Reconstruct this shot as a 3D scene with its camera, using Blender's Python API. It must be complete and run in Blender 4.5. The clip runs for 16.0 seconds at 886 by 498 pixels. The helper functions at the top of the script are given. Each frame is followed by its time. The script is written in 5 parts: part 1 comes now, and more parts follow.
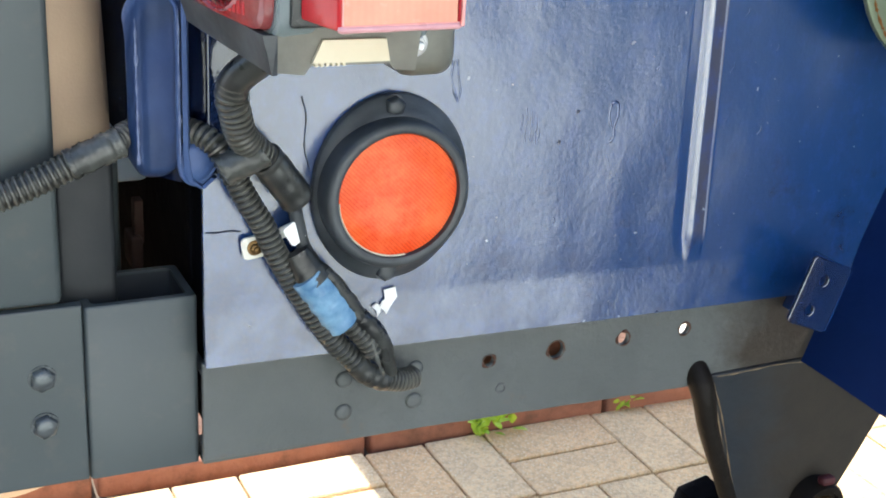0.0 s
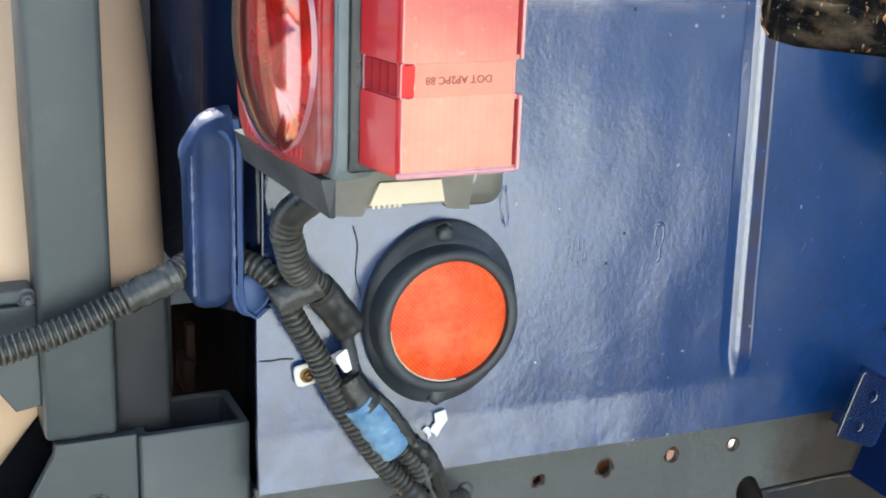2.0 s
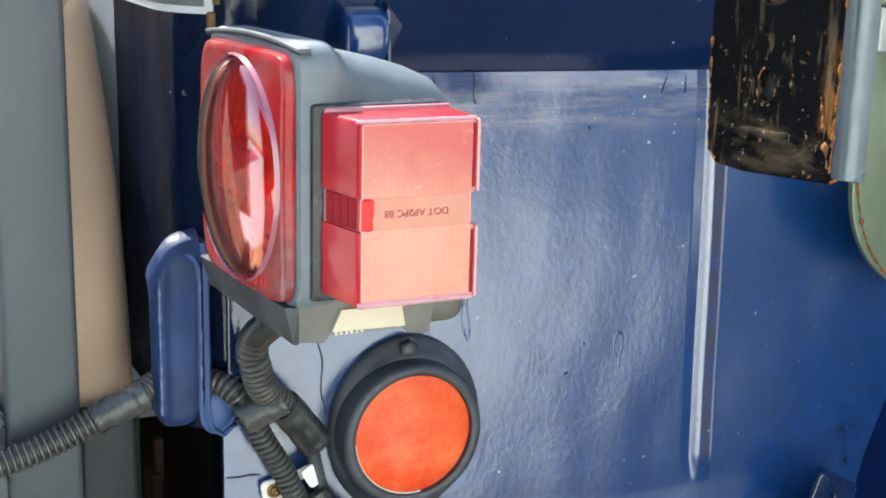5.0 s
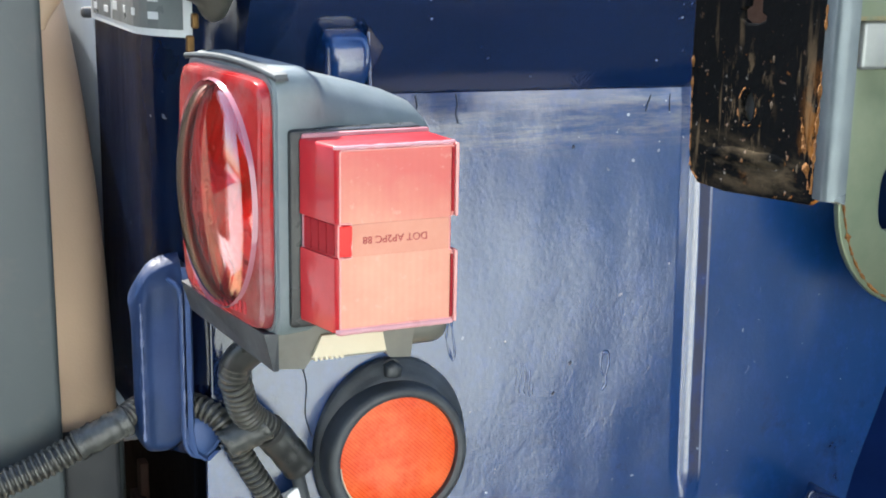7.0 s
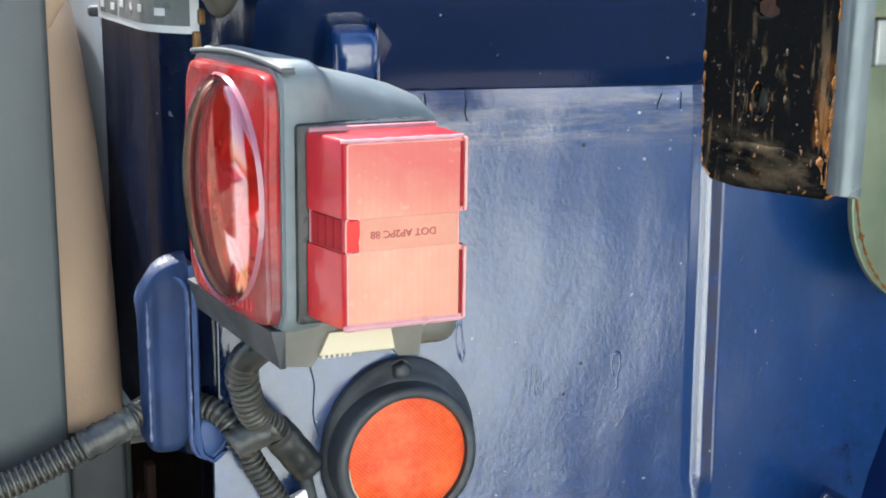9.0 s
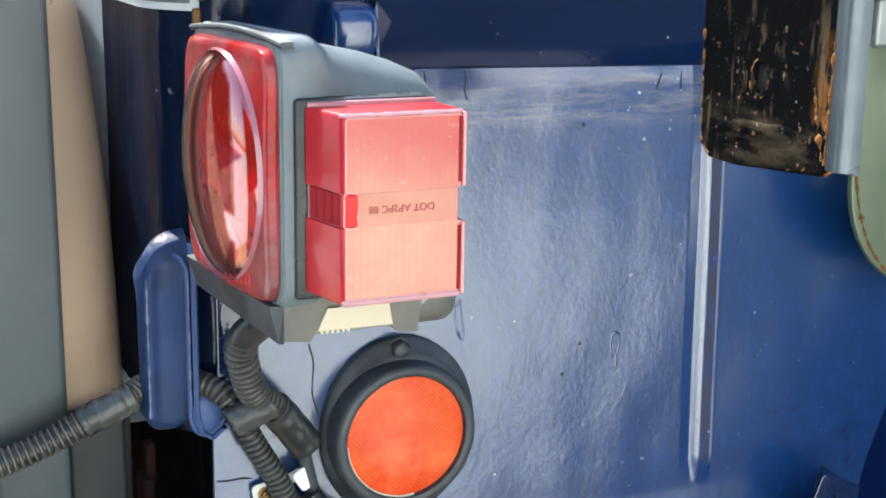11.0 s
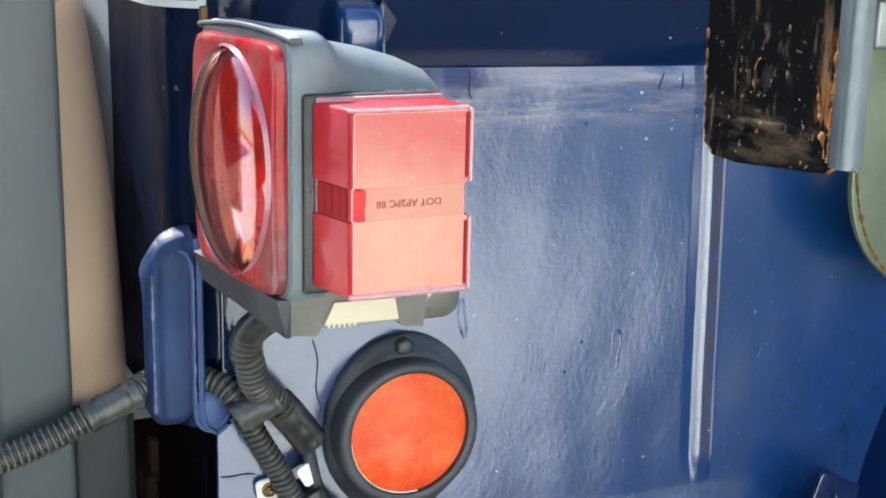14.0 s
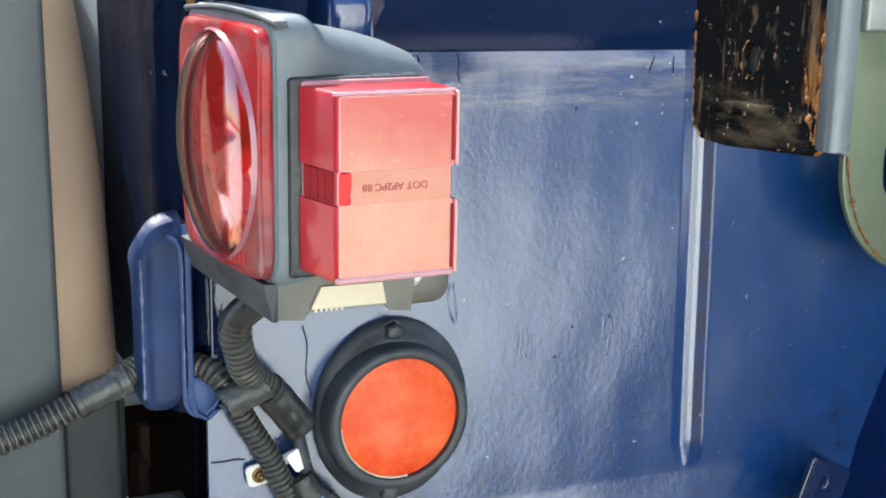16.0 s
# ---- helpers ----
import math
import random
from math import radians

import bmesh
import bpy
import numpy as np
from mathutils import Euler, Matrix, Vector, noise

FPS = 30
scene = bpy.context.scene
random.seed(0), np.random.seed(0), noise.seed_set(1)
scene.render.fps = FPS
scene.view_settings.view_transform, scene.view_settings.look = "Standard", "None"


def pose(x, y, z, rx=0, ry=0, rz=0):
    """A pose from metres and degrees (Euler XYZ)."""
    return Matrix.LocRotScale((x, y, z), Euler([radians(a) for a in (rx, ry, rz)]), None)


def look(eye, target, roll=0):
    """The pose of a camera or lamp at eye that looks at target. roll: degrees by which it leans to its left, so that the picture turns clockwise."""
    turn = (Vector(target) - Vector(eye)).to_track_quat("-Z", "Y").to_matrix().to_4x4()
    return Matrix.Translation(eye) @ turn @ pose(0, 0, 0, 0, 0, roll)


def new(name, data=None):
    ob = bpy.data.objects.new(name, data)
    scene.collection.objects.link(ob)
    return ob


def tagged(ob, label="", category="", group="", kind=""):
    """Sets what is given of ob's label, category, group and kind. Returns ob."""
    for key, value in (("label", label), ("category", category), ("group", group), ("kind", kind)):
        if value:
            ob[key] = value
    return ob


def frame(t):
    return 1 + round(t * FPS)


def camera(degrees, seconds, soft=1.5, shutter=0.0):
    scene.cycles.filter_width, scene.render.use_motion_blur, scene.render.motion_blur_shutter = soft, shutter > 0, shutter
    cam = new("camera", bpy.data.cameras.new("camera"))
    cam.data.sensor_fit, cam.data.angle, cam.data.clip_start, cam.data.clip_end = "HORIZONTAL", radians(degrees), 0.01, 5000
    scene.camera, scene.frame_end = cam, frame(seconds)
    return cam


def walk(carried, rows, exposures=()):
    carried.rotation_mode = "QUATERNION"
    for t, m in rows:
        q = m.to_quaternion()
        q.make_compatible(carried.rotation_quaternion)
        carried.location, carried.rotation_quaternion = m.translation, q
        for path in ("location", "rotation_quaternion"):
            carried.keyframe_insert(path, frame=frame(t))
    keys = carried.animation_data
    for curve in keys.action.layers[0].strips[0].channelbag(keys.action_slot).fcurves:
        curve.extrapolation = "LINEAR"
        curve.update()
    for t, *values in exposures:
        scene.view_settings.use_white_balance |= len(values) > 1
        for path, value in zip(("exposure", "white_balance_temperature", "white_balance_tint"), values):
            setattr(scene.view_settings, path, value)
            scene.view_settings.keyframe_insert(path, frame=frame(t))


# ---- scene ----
cam = camera(35.85, 16.0, soft=1.85)
PATH = [
    (0, (-0.1646, -0.7183, 1.0389), (0.2335, 0.1274, 0.6835), 3.00),
    (0.5, (-0.1641, -0.7209, 1.0298), (0.2347, 0.1225, 0.6698), 2.77),
    (1, (-0.1708, -0.7179, 1.0396), (0.2298, 0.1277, 0.6868), 2.59),
    (1.5, (-0.1733, -0.7119, 1.0528), (0.2158, 0.1507, 0.7293), 2.26),
    (2, (-0.1765, -0.7133, 1.0652), (0.2076, 0.1602, 0.7659), 1.89),
    (2.5, (-0.1790, -0.7286, 1.0876), (0.2136, 0.1542, 0.8297), 1.18),
    (3, (-0.1777, -0.7292, 1.1003), (0.2235, 0.1566, 0.8674), 1.48),
    (3.5, (-0.1736, -0.7265, 1.0965), (0.2334, 0.1568, 0.8640), 1.04),
    (4, (-0.1794, -0.7304, 1.0961), (0.2316, 0.1509, 0.8627), 1.46),
    (6.5, (-0.1716, -0.7243, 1.0827), (0.2334, 0.1551, 0.8322), 1.14),
    (7, (-0.1687, -0.7267, 1.0972), (0.2421, 0.1540, 0.8615), 0.92),
    (7.5, (-0.1674, -0.7331, 1.1116), (0.2498, 0.1520, 0.9056), 0.79),
    (8, (-0.1677, -0.7328, 1.1073), (0.2488, 0.1531, 0.9031), 0.33),
    (8.5, (-0.1658, -0.7268, 1.0999), (0.2480, 0.1582, 0.8864), 0.66),
    (9, (-0.1654, -0.7211, 1.0891), (0.2393, 0.1642, 0.8603), 0.76),
    (9.5, (-0.1654, -0.7206, 1.0876), (0.2355, 0.1657, 0.8560), 0.72),
    (10, (-0.1606, -0.7173, 1.0821), (0.2410, 0.1668, 0.8431), 1.10),
    (12.5, (-0.1717, -0.7349, 1.0858), (0.2328, 0.1502, 0.8553), 0.58),
    (13, (-0.1681, -0.7277, 1.0829), (0.2369, 0.1575, 0.8542), 0.86),
    (13.5, (-0.1687, -0.7237, 1.0800), (0.2365, 0.1606, 0.8476), 0.85),
    (14, (-0.1716, -0.7271, 1.0796), (0.2346, 0.1567, 0.8474), 1.18),
    (14.5, (-0.1649, -0.7277, 1.0789), (0.2402, 0.1565, 0.8464), 1.23),
    (15, (-0.1676, -0.7277, 1.0778), (0.2380, 0.1559, 0.8437), 1.31),
    (15.5, (-0.1678, -0.7264, 1.0769), (0.2389, 0.1563, 0.8415), 1.45),
    (16, (-0.1664, -0.7288, 1.0769), (0.2400, 0.1528, 0.8371), 1.04),
]
walk(cam, [(t, look(eye, target, roll)) for t, eye, target, roll in PATH],
     [(0, 1.93), (1.0, 1.94), (2.0, 1.95), (2.5, 1.91), (6.8, 1.86), (7.5, 1.93), (8.3, 1.93), (9.2, 1.88), (16.0, 1.86)])

# ---- light ----
SUN_EL, SUN_ROT = radians(52), radians(-9.5)
world = bpy.data.worlds.new("sky")
scene.world = world
world.use_nodes = True
wn, wl = world.node_tree.nodes, world.node_tree.links
sky = wn.new("ShaderNodeTexSky")
sky.sky_type, sky.sun_disc = "NISHITA", False
sky.sun_elevation, sky.sun_rotation = SUN_EL, SUN_ROT
wl.new(sky.outputs[0], wn["Background"].inputs[0])
wn["Background"].inputs[1].default_value = 0.15
sun = new("sun", bpy.data.lights.new("sun", "SUN"))
sun.data.energy, sun.data.angle, sun.data.color = 4.5, radians(0.5), (1.0, 0.95, 0.88)
sun.matrix_world = look((0, 0, 0), (-math.sin(SUN_ROT) * math.cos(SUN_EL), -math.cos(SUN_ROT) * math.cos(SUN_EL), -math.sin(SUN_EL)))


# ---- materials ----
def material(name, base, rough=0.5, metal=0.0, coat=0.0, coat_rough=0.1, trans=0.0, ior=1.45, spec=0.5):
    m = bpy.data.materials.new(name)
    m.use_nodes = True
    b = m.node_tree.nodes["Principled BSDF"]
    b.inputs["Base Color"].default_value = (*base, 1)
    b.inputs["Roughness"].default_value = rough
    b.inputs["Metallic"].default_value = metal
    b.inputs["Coat Weight"].default_value = coat
    b.inputs["Coat Roughness"].default_value = coat_rough
    b.inputs["Transmission Weight"].default_value = trans
    b.inputs["IOR"].default_value = ior
    b.inputs["Specular IOR Level"].default_value = spec
    return m


class Nodes:
    """Short hands for a material's node tree."""

    def __init__(self, m):
        self.n, self.l = m.node_tree.nodes, m.node_tree.links
        self.b = self.n["Principled BSDF"]
        self.co = self.n.new("ShaderNodeTexCoord").outputs["Object"]

    def noise(self, scale, detail=4.0, rough=0.55, stretch=None, distortion=0.0):
        t = self.n.new("ShaderNodeTexNoise")
        t.inputs["Scale"].default_value, t.inputs["Detail"].default_value = scale, detail
        t.inputs["Roughness"].default_value, t.inputs["Distortion"].default_value = rough, distortion
        v = self.co
        if stretch:
            mp = self.n.new("ShaderNodeMapping")
            mp.inputs["Scale"].default_value = stretch
            self.l.new(self.co, mp.inputs["Vector"])
            v = mp.outputs[0]
        self.l.new(v, t.inputs["Vector"])
        return t.outputs["Fac"]

    def voronoi(self, scale, feature="F1"):
        t = self.n.new("ShaderNodeTexVoronoi")
        t.feature = feature
        t.inputs["Scale"].default_value = scale
        self.l.new(self.co, t.inputs["Vector"])
        return t.outputs["Distance"]

    def wave(self, scale, axis="X", stretch=None):
        t = self.n.new("ShaderNodeTexWave")
        t.bands_direction = axis
        t.inputs["Scale"].default_value = scale
        self.l.new(self.co, t.inputs["Vector"])
        return t.outputs["Fac"]

    def ramp(self, fac, *stops):
        r = self.n.new("ShaderNodeValToRGB")
        e = r.color_ramp.elements
        while len(e) < len(stops):
            e.new(0.5)
        for el, (p, c) in zip(e, stops):
            el.position = p
            el.color = (c, c, c, 1) if isinstance(c, (int, float)) else (*c, 1)
        self.l.new(fac, r.inputs[0])
        return r.outputs[0]

    def mix(self, fac, a, b, mode="MIX"):
        x = self.n.new("ShaderNodeMix")
        x.data_type, x.blend_type = "RGBA", mode
        for s, v in ((x.inputs[0], fac), (x.inputs[6], a), (x.inputs[7], b)):
            if isinstance(v, tuple):
                s.default_value = (*v, 1)
            elif isinstance(v, (int, float)):
                s.default_value = v
            else:
                self.l.new(v, s)
        return x.outputs[2]

    def math(self, op, a, b=0.0):
        x = self.n.new("ShaderNodeMath")
        x.operation = op
        for s, v in ((x.inputs[0], a), (x.inputs[1], b)):
            if isinstance(v, (int, float)):
                s.default_value = v
            else:
                self.l.new(v, s)
        return x.outputs[0]

    def axis(self, name):
        x = self.n.new("ShaderNodeSeparateXYZ")
        self.l.new(self.co, x.inputs[0])
        return x.outputs[name]

    def color(self, c):
        self.l.new(c, self.b.inputs["Base Color"])

    def rough(self, c):
        self.l.new(c, self.b.inputs["Roughness"])

    def bump(self, height, strength, distance, coat=False):
        x = self.n.new("ShaderNodeBump")
        x.inputs["Strength"].default_value, x.inputs["Distance"].default_value = strength, distance
        self.l.new(height, x.inputs["Height"])
        last = self.b.inputs["Normal"]
        if last.is_linked:
            self.l.new(last.links[0].from_socket, x.inputs["Normal"])
        self.l.new(x.outputs[0], last)
        if coat:
            self.l.new(x.outputs[0], self.b.inputs["Coat Normal"])


def blue_paint(name="blue brushed enamel", gloss=0.2, relief=1.0, dust=False, tones=((0.0018, 0.024, 0.1), (0.003, 0.035, 0.145))):
    m = material(name, (0.01, 0.03, 0.17), 0.3, coat=1.0, coat_rough=gloss, ior=1.45, spec=0.06)
    m.node_tree.nodes["Principled BSDF"].inputs["Coat IOR"].default_value = 1.94
    k = Nodes(m)
    big, fine = k.noise(9, 5), k.noise(160, 4)
    base = k.mix(big, *tones)
    chips = k.ramp(k.noise(170, 2, 0.4), (0.715, 0.0), (0.745, 1.0))
    chips = k.math("MULTIPLY", chips, k.ramp(k.noise(14, 2), (0.5, 0.0), (0.62, 1.0)))
    if dust:
        z = k.axis("Z")
        strip = k.math("MULTIPLY", k.ramp(z, (0.954, 0.0), (0.968, 1.0)), k.ramp(z, (0.986, 1.0), (0.994, 0.3)))
        streak = k.ramp(k.noise(1, 8, 0.75, (16, 16, 130)), (0.44, 0.0), (0.62, 0.6))
        base = k.mix(k.math("MULTIPLY", strip, streak), base, (0.2, 0.19, 0.2))
        film = k.ramp(k.noise(1, 5, 0.6, (7, 7, 3)), (0.55, 0.0), (0.8, 0.12))
        base = k.mix(film, base, (0.1, 0.12, 0.2))
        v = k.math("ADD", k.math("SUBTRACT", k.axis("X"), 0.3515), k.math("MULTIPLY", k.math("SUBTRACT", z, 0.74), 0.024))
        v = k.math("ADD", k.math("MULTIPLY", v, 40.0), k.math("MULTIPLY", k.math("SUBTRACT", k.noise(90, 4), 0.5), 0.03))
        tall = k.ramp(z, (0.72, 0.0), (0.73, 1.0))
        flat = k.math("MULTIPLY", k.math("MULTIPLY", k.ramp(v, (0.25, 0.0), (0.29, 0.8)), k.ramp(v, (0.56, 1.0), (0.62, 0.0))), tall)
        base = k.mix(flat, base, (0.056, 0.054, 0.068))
        # pale stripes along the bead's edges; the left one is a painted highlight
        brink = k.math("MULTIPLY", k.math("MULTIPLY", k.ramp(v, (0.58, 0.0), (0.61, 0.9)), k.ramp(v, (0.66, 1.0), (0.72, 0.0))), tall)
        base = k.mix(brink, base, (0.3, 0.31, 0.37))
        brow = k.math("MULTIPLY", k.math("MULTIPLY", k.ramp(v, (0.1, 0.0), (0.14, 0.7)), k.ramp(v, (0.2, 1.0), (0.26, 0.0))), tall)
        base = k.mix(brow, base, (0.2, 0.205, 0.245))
        dabs = k.ramp(k.noise(75, 6, 0.7, (1, 1, 0.7)), (0.5, 0.0), (0.72, 0.45))
        base = k.mix(dabs, base, (0.011, 0.05, 0.22))
        scuff = k.ramp(k.noise(34, 7, 0.7), (0.56, 0.0), (0.68, 0.7))
        scuff = k.math("MULTIPLY", scuff, k.ramp(z, (0.74, 1.0), (0.82, 0.0)))
        base = k.mix(scuff, base, (0.002, 0.008, 0.045))
        smear = k.ramp(k.noise(24, 8, 0.72), (0.44, 0.0), (0.66, 0.5))
        smear = k.math("MULTIPLY", smear, k.ramp(z, (0.7, 1.0), (0.8, 0.0)))
        base = k.mix(k.math("MULTIPLY", smear, k.ramp(k.axis("X"), (0.12, 1.6), (0.32, 0.2))), base, (0.085, 0.08, 0.1))
        k.l.new(k.math("SUBTRACT", k.math("SUBTRACT", 1.0, smear), k.math("MULTIPLY", flat, 1.1)), k.b.inputs["Coat Weight"])
    k.color(k.mix(chips, base, (0.35, 0.4, 0.48)))
    k.rough(k.ramp(big, (0.3, 0.4), (0.7, 0.55)))
    k.bump(k.noise(34, 3, 0.5, (1, 1, 0.7)), 0.055 * relief, 0.003, True)
    k.bump(k.noise(95, 4, 0.6, (1, 1, 0.75)), 0.09 * relief, 0.0015, True)
    k.bump(k.noise(210, 4, 0.62, (1, 1, 0.8)), 0.17 * relief, 0.0009, True)
    k.bump(k.noise(480, 3), 0.16 * relief, 0.0003, True)
    return m


def grey_paint():
    m = material("grey chassis enamel", (0.1, 0.12, 0.13), 0.42)
    k = Nodes(m)
    big = k.noise(12, 5)
    dirt = k.ramp(k.noise(40, 6, 0.65), (0.55, 0.0), (0.8, 0.5))
    k.color(k.mix(dirt, k.mix(big, (0.042, 0.053, 0.056), (0.056, 0.069, 0.072)),(0.1, 0.09, 0.078)))
    k.rough(k.ramp(big, (0.3, 0.36), (0.7, 0.5)))
    k.bump(k.noise(110, 3), 0.2, 0.0008)
    return m


def rail_paint():
    m = material("grey paint over old rust", (0.1, 0.12, 0.12), 0.5)
    k = Nodes(m)
    big, rust = k.noise(14, 6, 0.6), k.ramp(k.noise(25, 8, 0.7), (0.6, 0.0), (0.72, 1.0))
    k.color(k.mix(k.math("MULTIPLY", rust, 0.55), k.mix(big, (0.05, 0.056, 0.056), (0.105, 0.113, 0.11)), (0.12, 0.075, 0.04)))
    grime = k.math("ADD", k.math("MULTIPLY", k.math("SUBTRACT", k.axis("X"), 0.42), 9.0), k.noise(30, 6, 0.65))
    c = k.b.inputs["Base Color"].links[0].from_socket
    k.color(k.mix(k.ramp(grime, (0.25, 0.0), (0.7, 0.95)), c, (0.028, 0.02, 0.013)))
    k.bump(k.noise(45, 6, 0.65), 0.9, 0.002)
    k.bump(k.noise(1, 4, 0.6, (25, 25, 130)), 0.25, 0.001)
    k.bump(k.noise(300, 3), 0.3, 0.0005)
    return m


def plastic(name, a, b, rough=0.45, grain=500):
    m = material(name, a, rough)
    k = Nodes(m)
    k.color(k.mix(k.ramp(k.noise(35, 5, 0.6), (0.35, 0.0), (0.7, 1.0)), a, b))
    k.rough(k.ramp(k.noise(60, 4), (0.3, rough - 0.08), (0.7, rough + 0.12)))
    k.bump(k.noise(grain, 3), 0.2, 0.0004)
    return m


def dusty_plastic():
    m = material("black ribbed plastic, dusty on the ribs", (0.02, 0.02, 0.02), 0.32)
    k = Nodes(m)
    ridge = k.n.new("ShaderNodeNewGeometry").outputs["Pointiness"]
    ridge = k.ramp(k.math("ADD", ridge, k.math("MULTIPLY", k.math("SUBTRACT", k.noise(60, 4), 0.5), 0.08)), (0.48, 0.0), (0.56, 1.0))
    k.color(k.mix(ridge, (0.005, 0.006, 0.006), k.mix(k.noise(45, 4), (0.03, 0.031, 0.029), (0.1, 0.097, 0.08))))
    return m


def red_lens(name, a, b, rough, ribs=None, coat=1.0, dusty=0.0):
    m = material(name, a, rough, coat=coat, coat_rough=0.12, ior=1.5, spec=0.1)
    k = Nodes(m)
    k.color(k.mix(k.ramp(k.noise(22, 6, 0.65), (0.36, 0.0), (0.62, 1.0)), a, b))
    k.rough(k.ramp(k.noise(45, 5), (0.3, rough - 0.05), (0.75, rough + 0.15)))
    if ribs:
        k.bump(k.wave(*ribs), 0.06, 0.0002)
    k.bump(k.noise(220, 3), 0.1, 0.0003, True)
    if dusty:
        film = k.ramp(k.noise(30, 6, 0.7), (0.42, 0.0), (0.68, dusty))
        k.color(k.mix(film, k.b.inputs["Base Color"].links[0].from_socket, (0.27, 0.15, 0.15)))
    return m


def hazed_lens():
    # peach base: the haze mirrored by the front face is put into its colour
    m = red_lens("red lens face with painted-in haze", (0.54, 0.215, 0.14), (0.6, 0.28, 0.185), 0.35, (95, "X"), 0.6)
    k = Nodes(m)
    b = k.b.inputs
    b["Coat IOR"].default_value, b["Coat Roughness"].default_value = 1.5, 0.28
    # redder towards the top: view-dependent lens glow painted as a gradient
    up = k.math("ADD", k.math("MULTIPLY", k.math("SUBTRACT", k.axis("Z"), 0.972), 22.0), k.math("MULTIPLY", k.math("SUBTRACT", k.axis("X"), 0.06), 7.0))
    red = k.ramp(k.math("ADD", up, k.math("MULTIPLY", k.noise(60, 5, 0.6), 0.5)), (0.0, 0.0), (0.7, 0.85))
    c = k.mix(red, b["Base Color"].links[0].from_socket, (0.48, 0.065, 0.06))
    c = k.mix(k.math("MULTIPLY", k.wave(95), 0.06), c, (0.4, 0.05, 0.04))
    grit = k.ramp(k.noise(260, 3), (0.62, 0.0), (0.74, 0.3))
    k.color(k.mix(grit, c, (0.62, 0.38, 0.3)))
    return m


def rusty_black():
    m = material("black paint rusting at the edges", (0.012, 0.012, 0.014), 0.4, spec=0.04)
    k = Nodes(m)
    k.b.inputs["IOR"].default_value = 1.15
    y, z = k.axis("Y"), k.axis("Z")
    up = k.math("MULTIPLY", k.math("SUBTRACT", z, 0.96), 5.0)  # 0 at the lower edge, 0.5 ten centimetres up
    low = k.ramp(up, (0.15, 1.0), (0.42, 0.0))
    near_hole = k.math("POWER", k.math("ADD", k.math("POWER", k.math("MULTIPLY", k.math("ADD", y, 0.186), 30.0), 2.0), k.math("POWER", k.math("MULTIPLY", k.math("SUBTRACT", z, 1.012), 22.0), 2.0)), 0.5)
    halo = k.math("MULTIPLY", k.ramp(near_hole, (0.25, 1.0), (0.72, 0.0)), k.ramp(k.noise(1, 6, 0.7, (130, 130, 60)), (0.54, 0.0), (0.62, 0.9)))
    streak = k.math("MULTIPLY", k.ramp(k.noise(1, 6, 0.6, (60, 110, 14)), (0.6, 0.0), (0.67, 0.9)), k.ramp(up, (0.3, 1.0), (0.5, 0.1)))
    skirt = k.math("MULTIPLY", k.ramp(up, (0.02, 0.25), (0.1, 1.0)), k.ramp(up, (0.12, 1.0), (0.19, 0.0)))
    skirt = k.math("MULTIPLY", skirt, k.ramp(k.noise(1, 6, 0.6, (30, 30, 90)), (0.45, 0.0), (0.62, 0.55)))
    flecks = k.math("MULTIPLY", k.ramp(k.noise(300, 3, 0.5), (0.66, 0.0), (0.7, 1.0)), k.ramp(up, (0.15, 0.9), (0.42, 0.12)))
    side = k.math("MULTIPLY", k.math("ADD", y, 0.245), 20.0)  # 0 at the bent edge
    near = k.math("MULTIPLY", k.ramp(side, (0.1, 1.0), (0.42, 0.0)), low)
    near = k.math("MULTIPLY", near, k.ramp(k.noise(1, 6, 0.7, (80, 80, 50)), (0.5, 0.0), (0.58, 1.0)))
    edge = k.n.new("ShaderNodeNewGeometry").outputs["Pointiness"]
    worn = k.math("MULTIPLY", k.ramp(k.math("ADD", edge, k.math("MULTIPLY", k.noise(60, 5), 0.12)), (0.62, 0.0), (0.67, 1.0)), k.ramp(up, (0.3, 1.0), (0.5, 0.3)))
    rust = k.mix(k.noise(120, 5), (0.16, 0.055, 0.012), (0.42, 0.18, 0.04))
    tan = k.mix(k.noise(140, 5), (0.045, 0.032, 0.019), (0.17, 0.125, 0.075))
    c = k.mix(streak, (0.0055, 0.006, 0.0065), tan)
    c = k.mix(skirt, c, (0.13, 0.1, 0.06))
    c = k.mix(halo, c, tan)
    c = k.mix(flecks, c, k.mix(k.ramp(k.noise(70, 2), (0.45, 0.0), (0.6, 1.0)), (0.2, 0.19, 0.17), rust))
    c = k.mix(near, c, rust)
    k.color(k.mix(worn, c, rust))
    k.rough(k.ramp(k.noise(50, 5), (0.35, 0.3), (0.7, 0.6)))
    k.bump(k.noise(90, 6, 0.65), 0.35, 0.0012)
    return m


def hanger_steel():
    m = material("greasy dark steel", (0.04, 0.045, 0.05), 0.42)
    k = Nodes(m)
    grime = k.ramp(k.math("ADD", k.math("MULTIPLY", k.math("SUBTRACT", k.axis("X"), 0.445), 8.0), k.noise(22, 6, 0.65)), (0.3, 0.0), (0.75, 1.0))
    k.color(k.mix(grime, k.mix(k.noise(40, 5), (0.009, 0.012, 0.016), (0.019, 0.024, 0.03)), k.mix(k.noise(60, 5), (0.005, 0.004, 0.003), (0.03, 0.022, 0.014))))
    k.rough(k.ramp(grime, (0.0, 0.36), (1.0, 0.6)))
    k.bump(k.noise(70, 5, 0.6), 0.4, 0.0015)
    return m


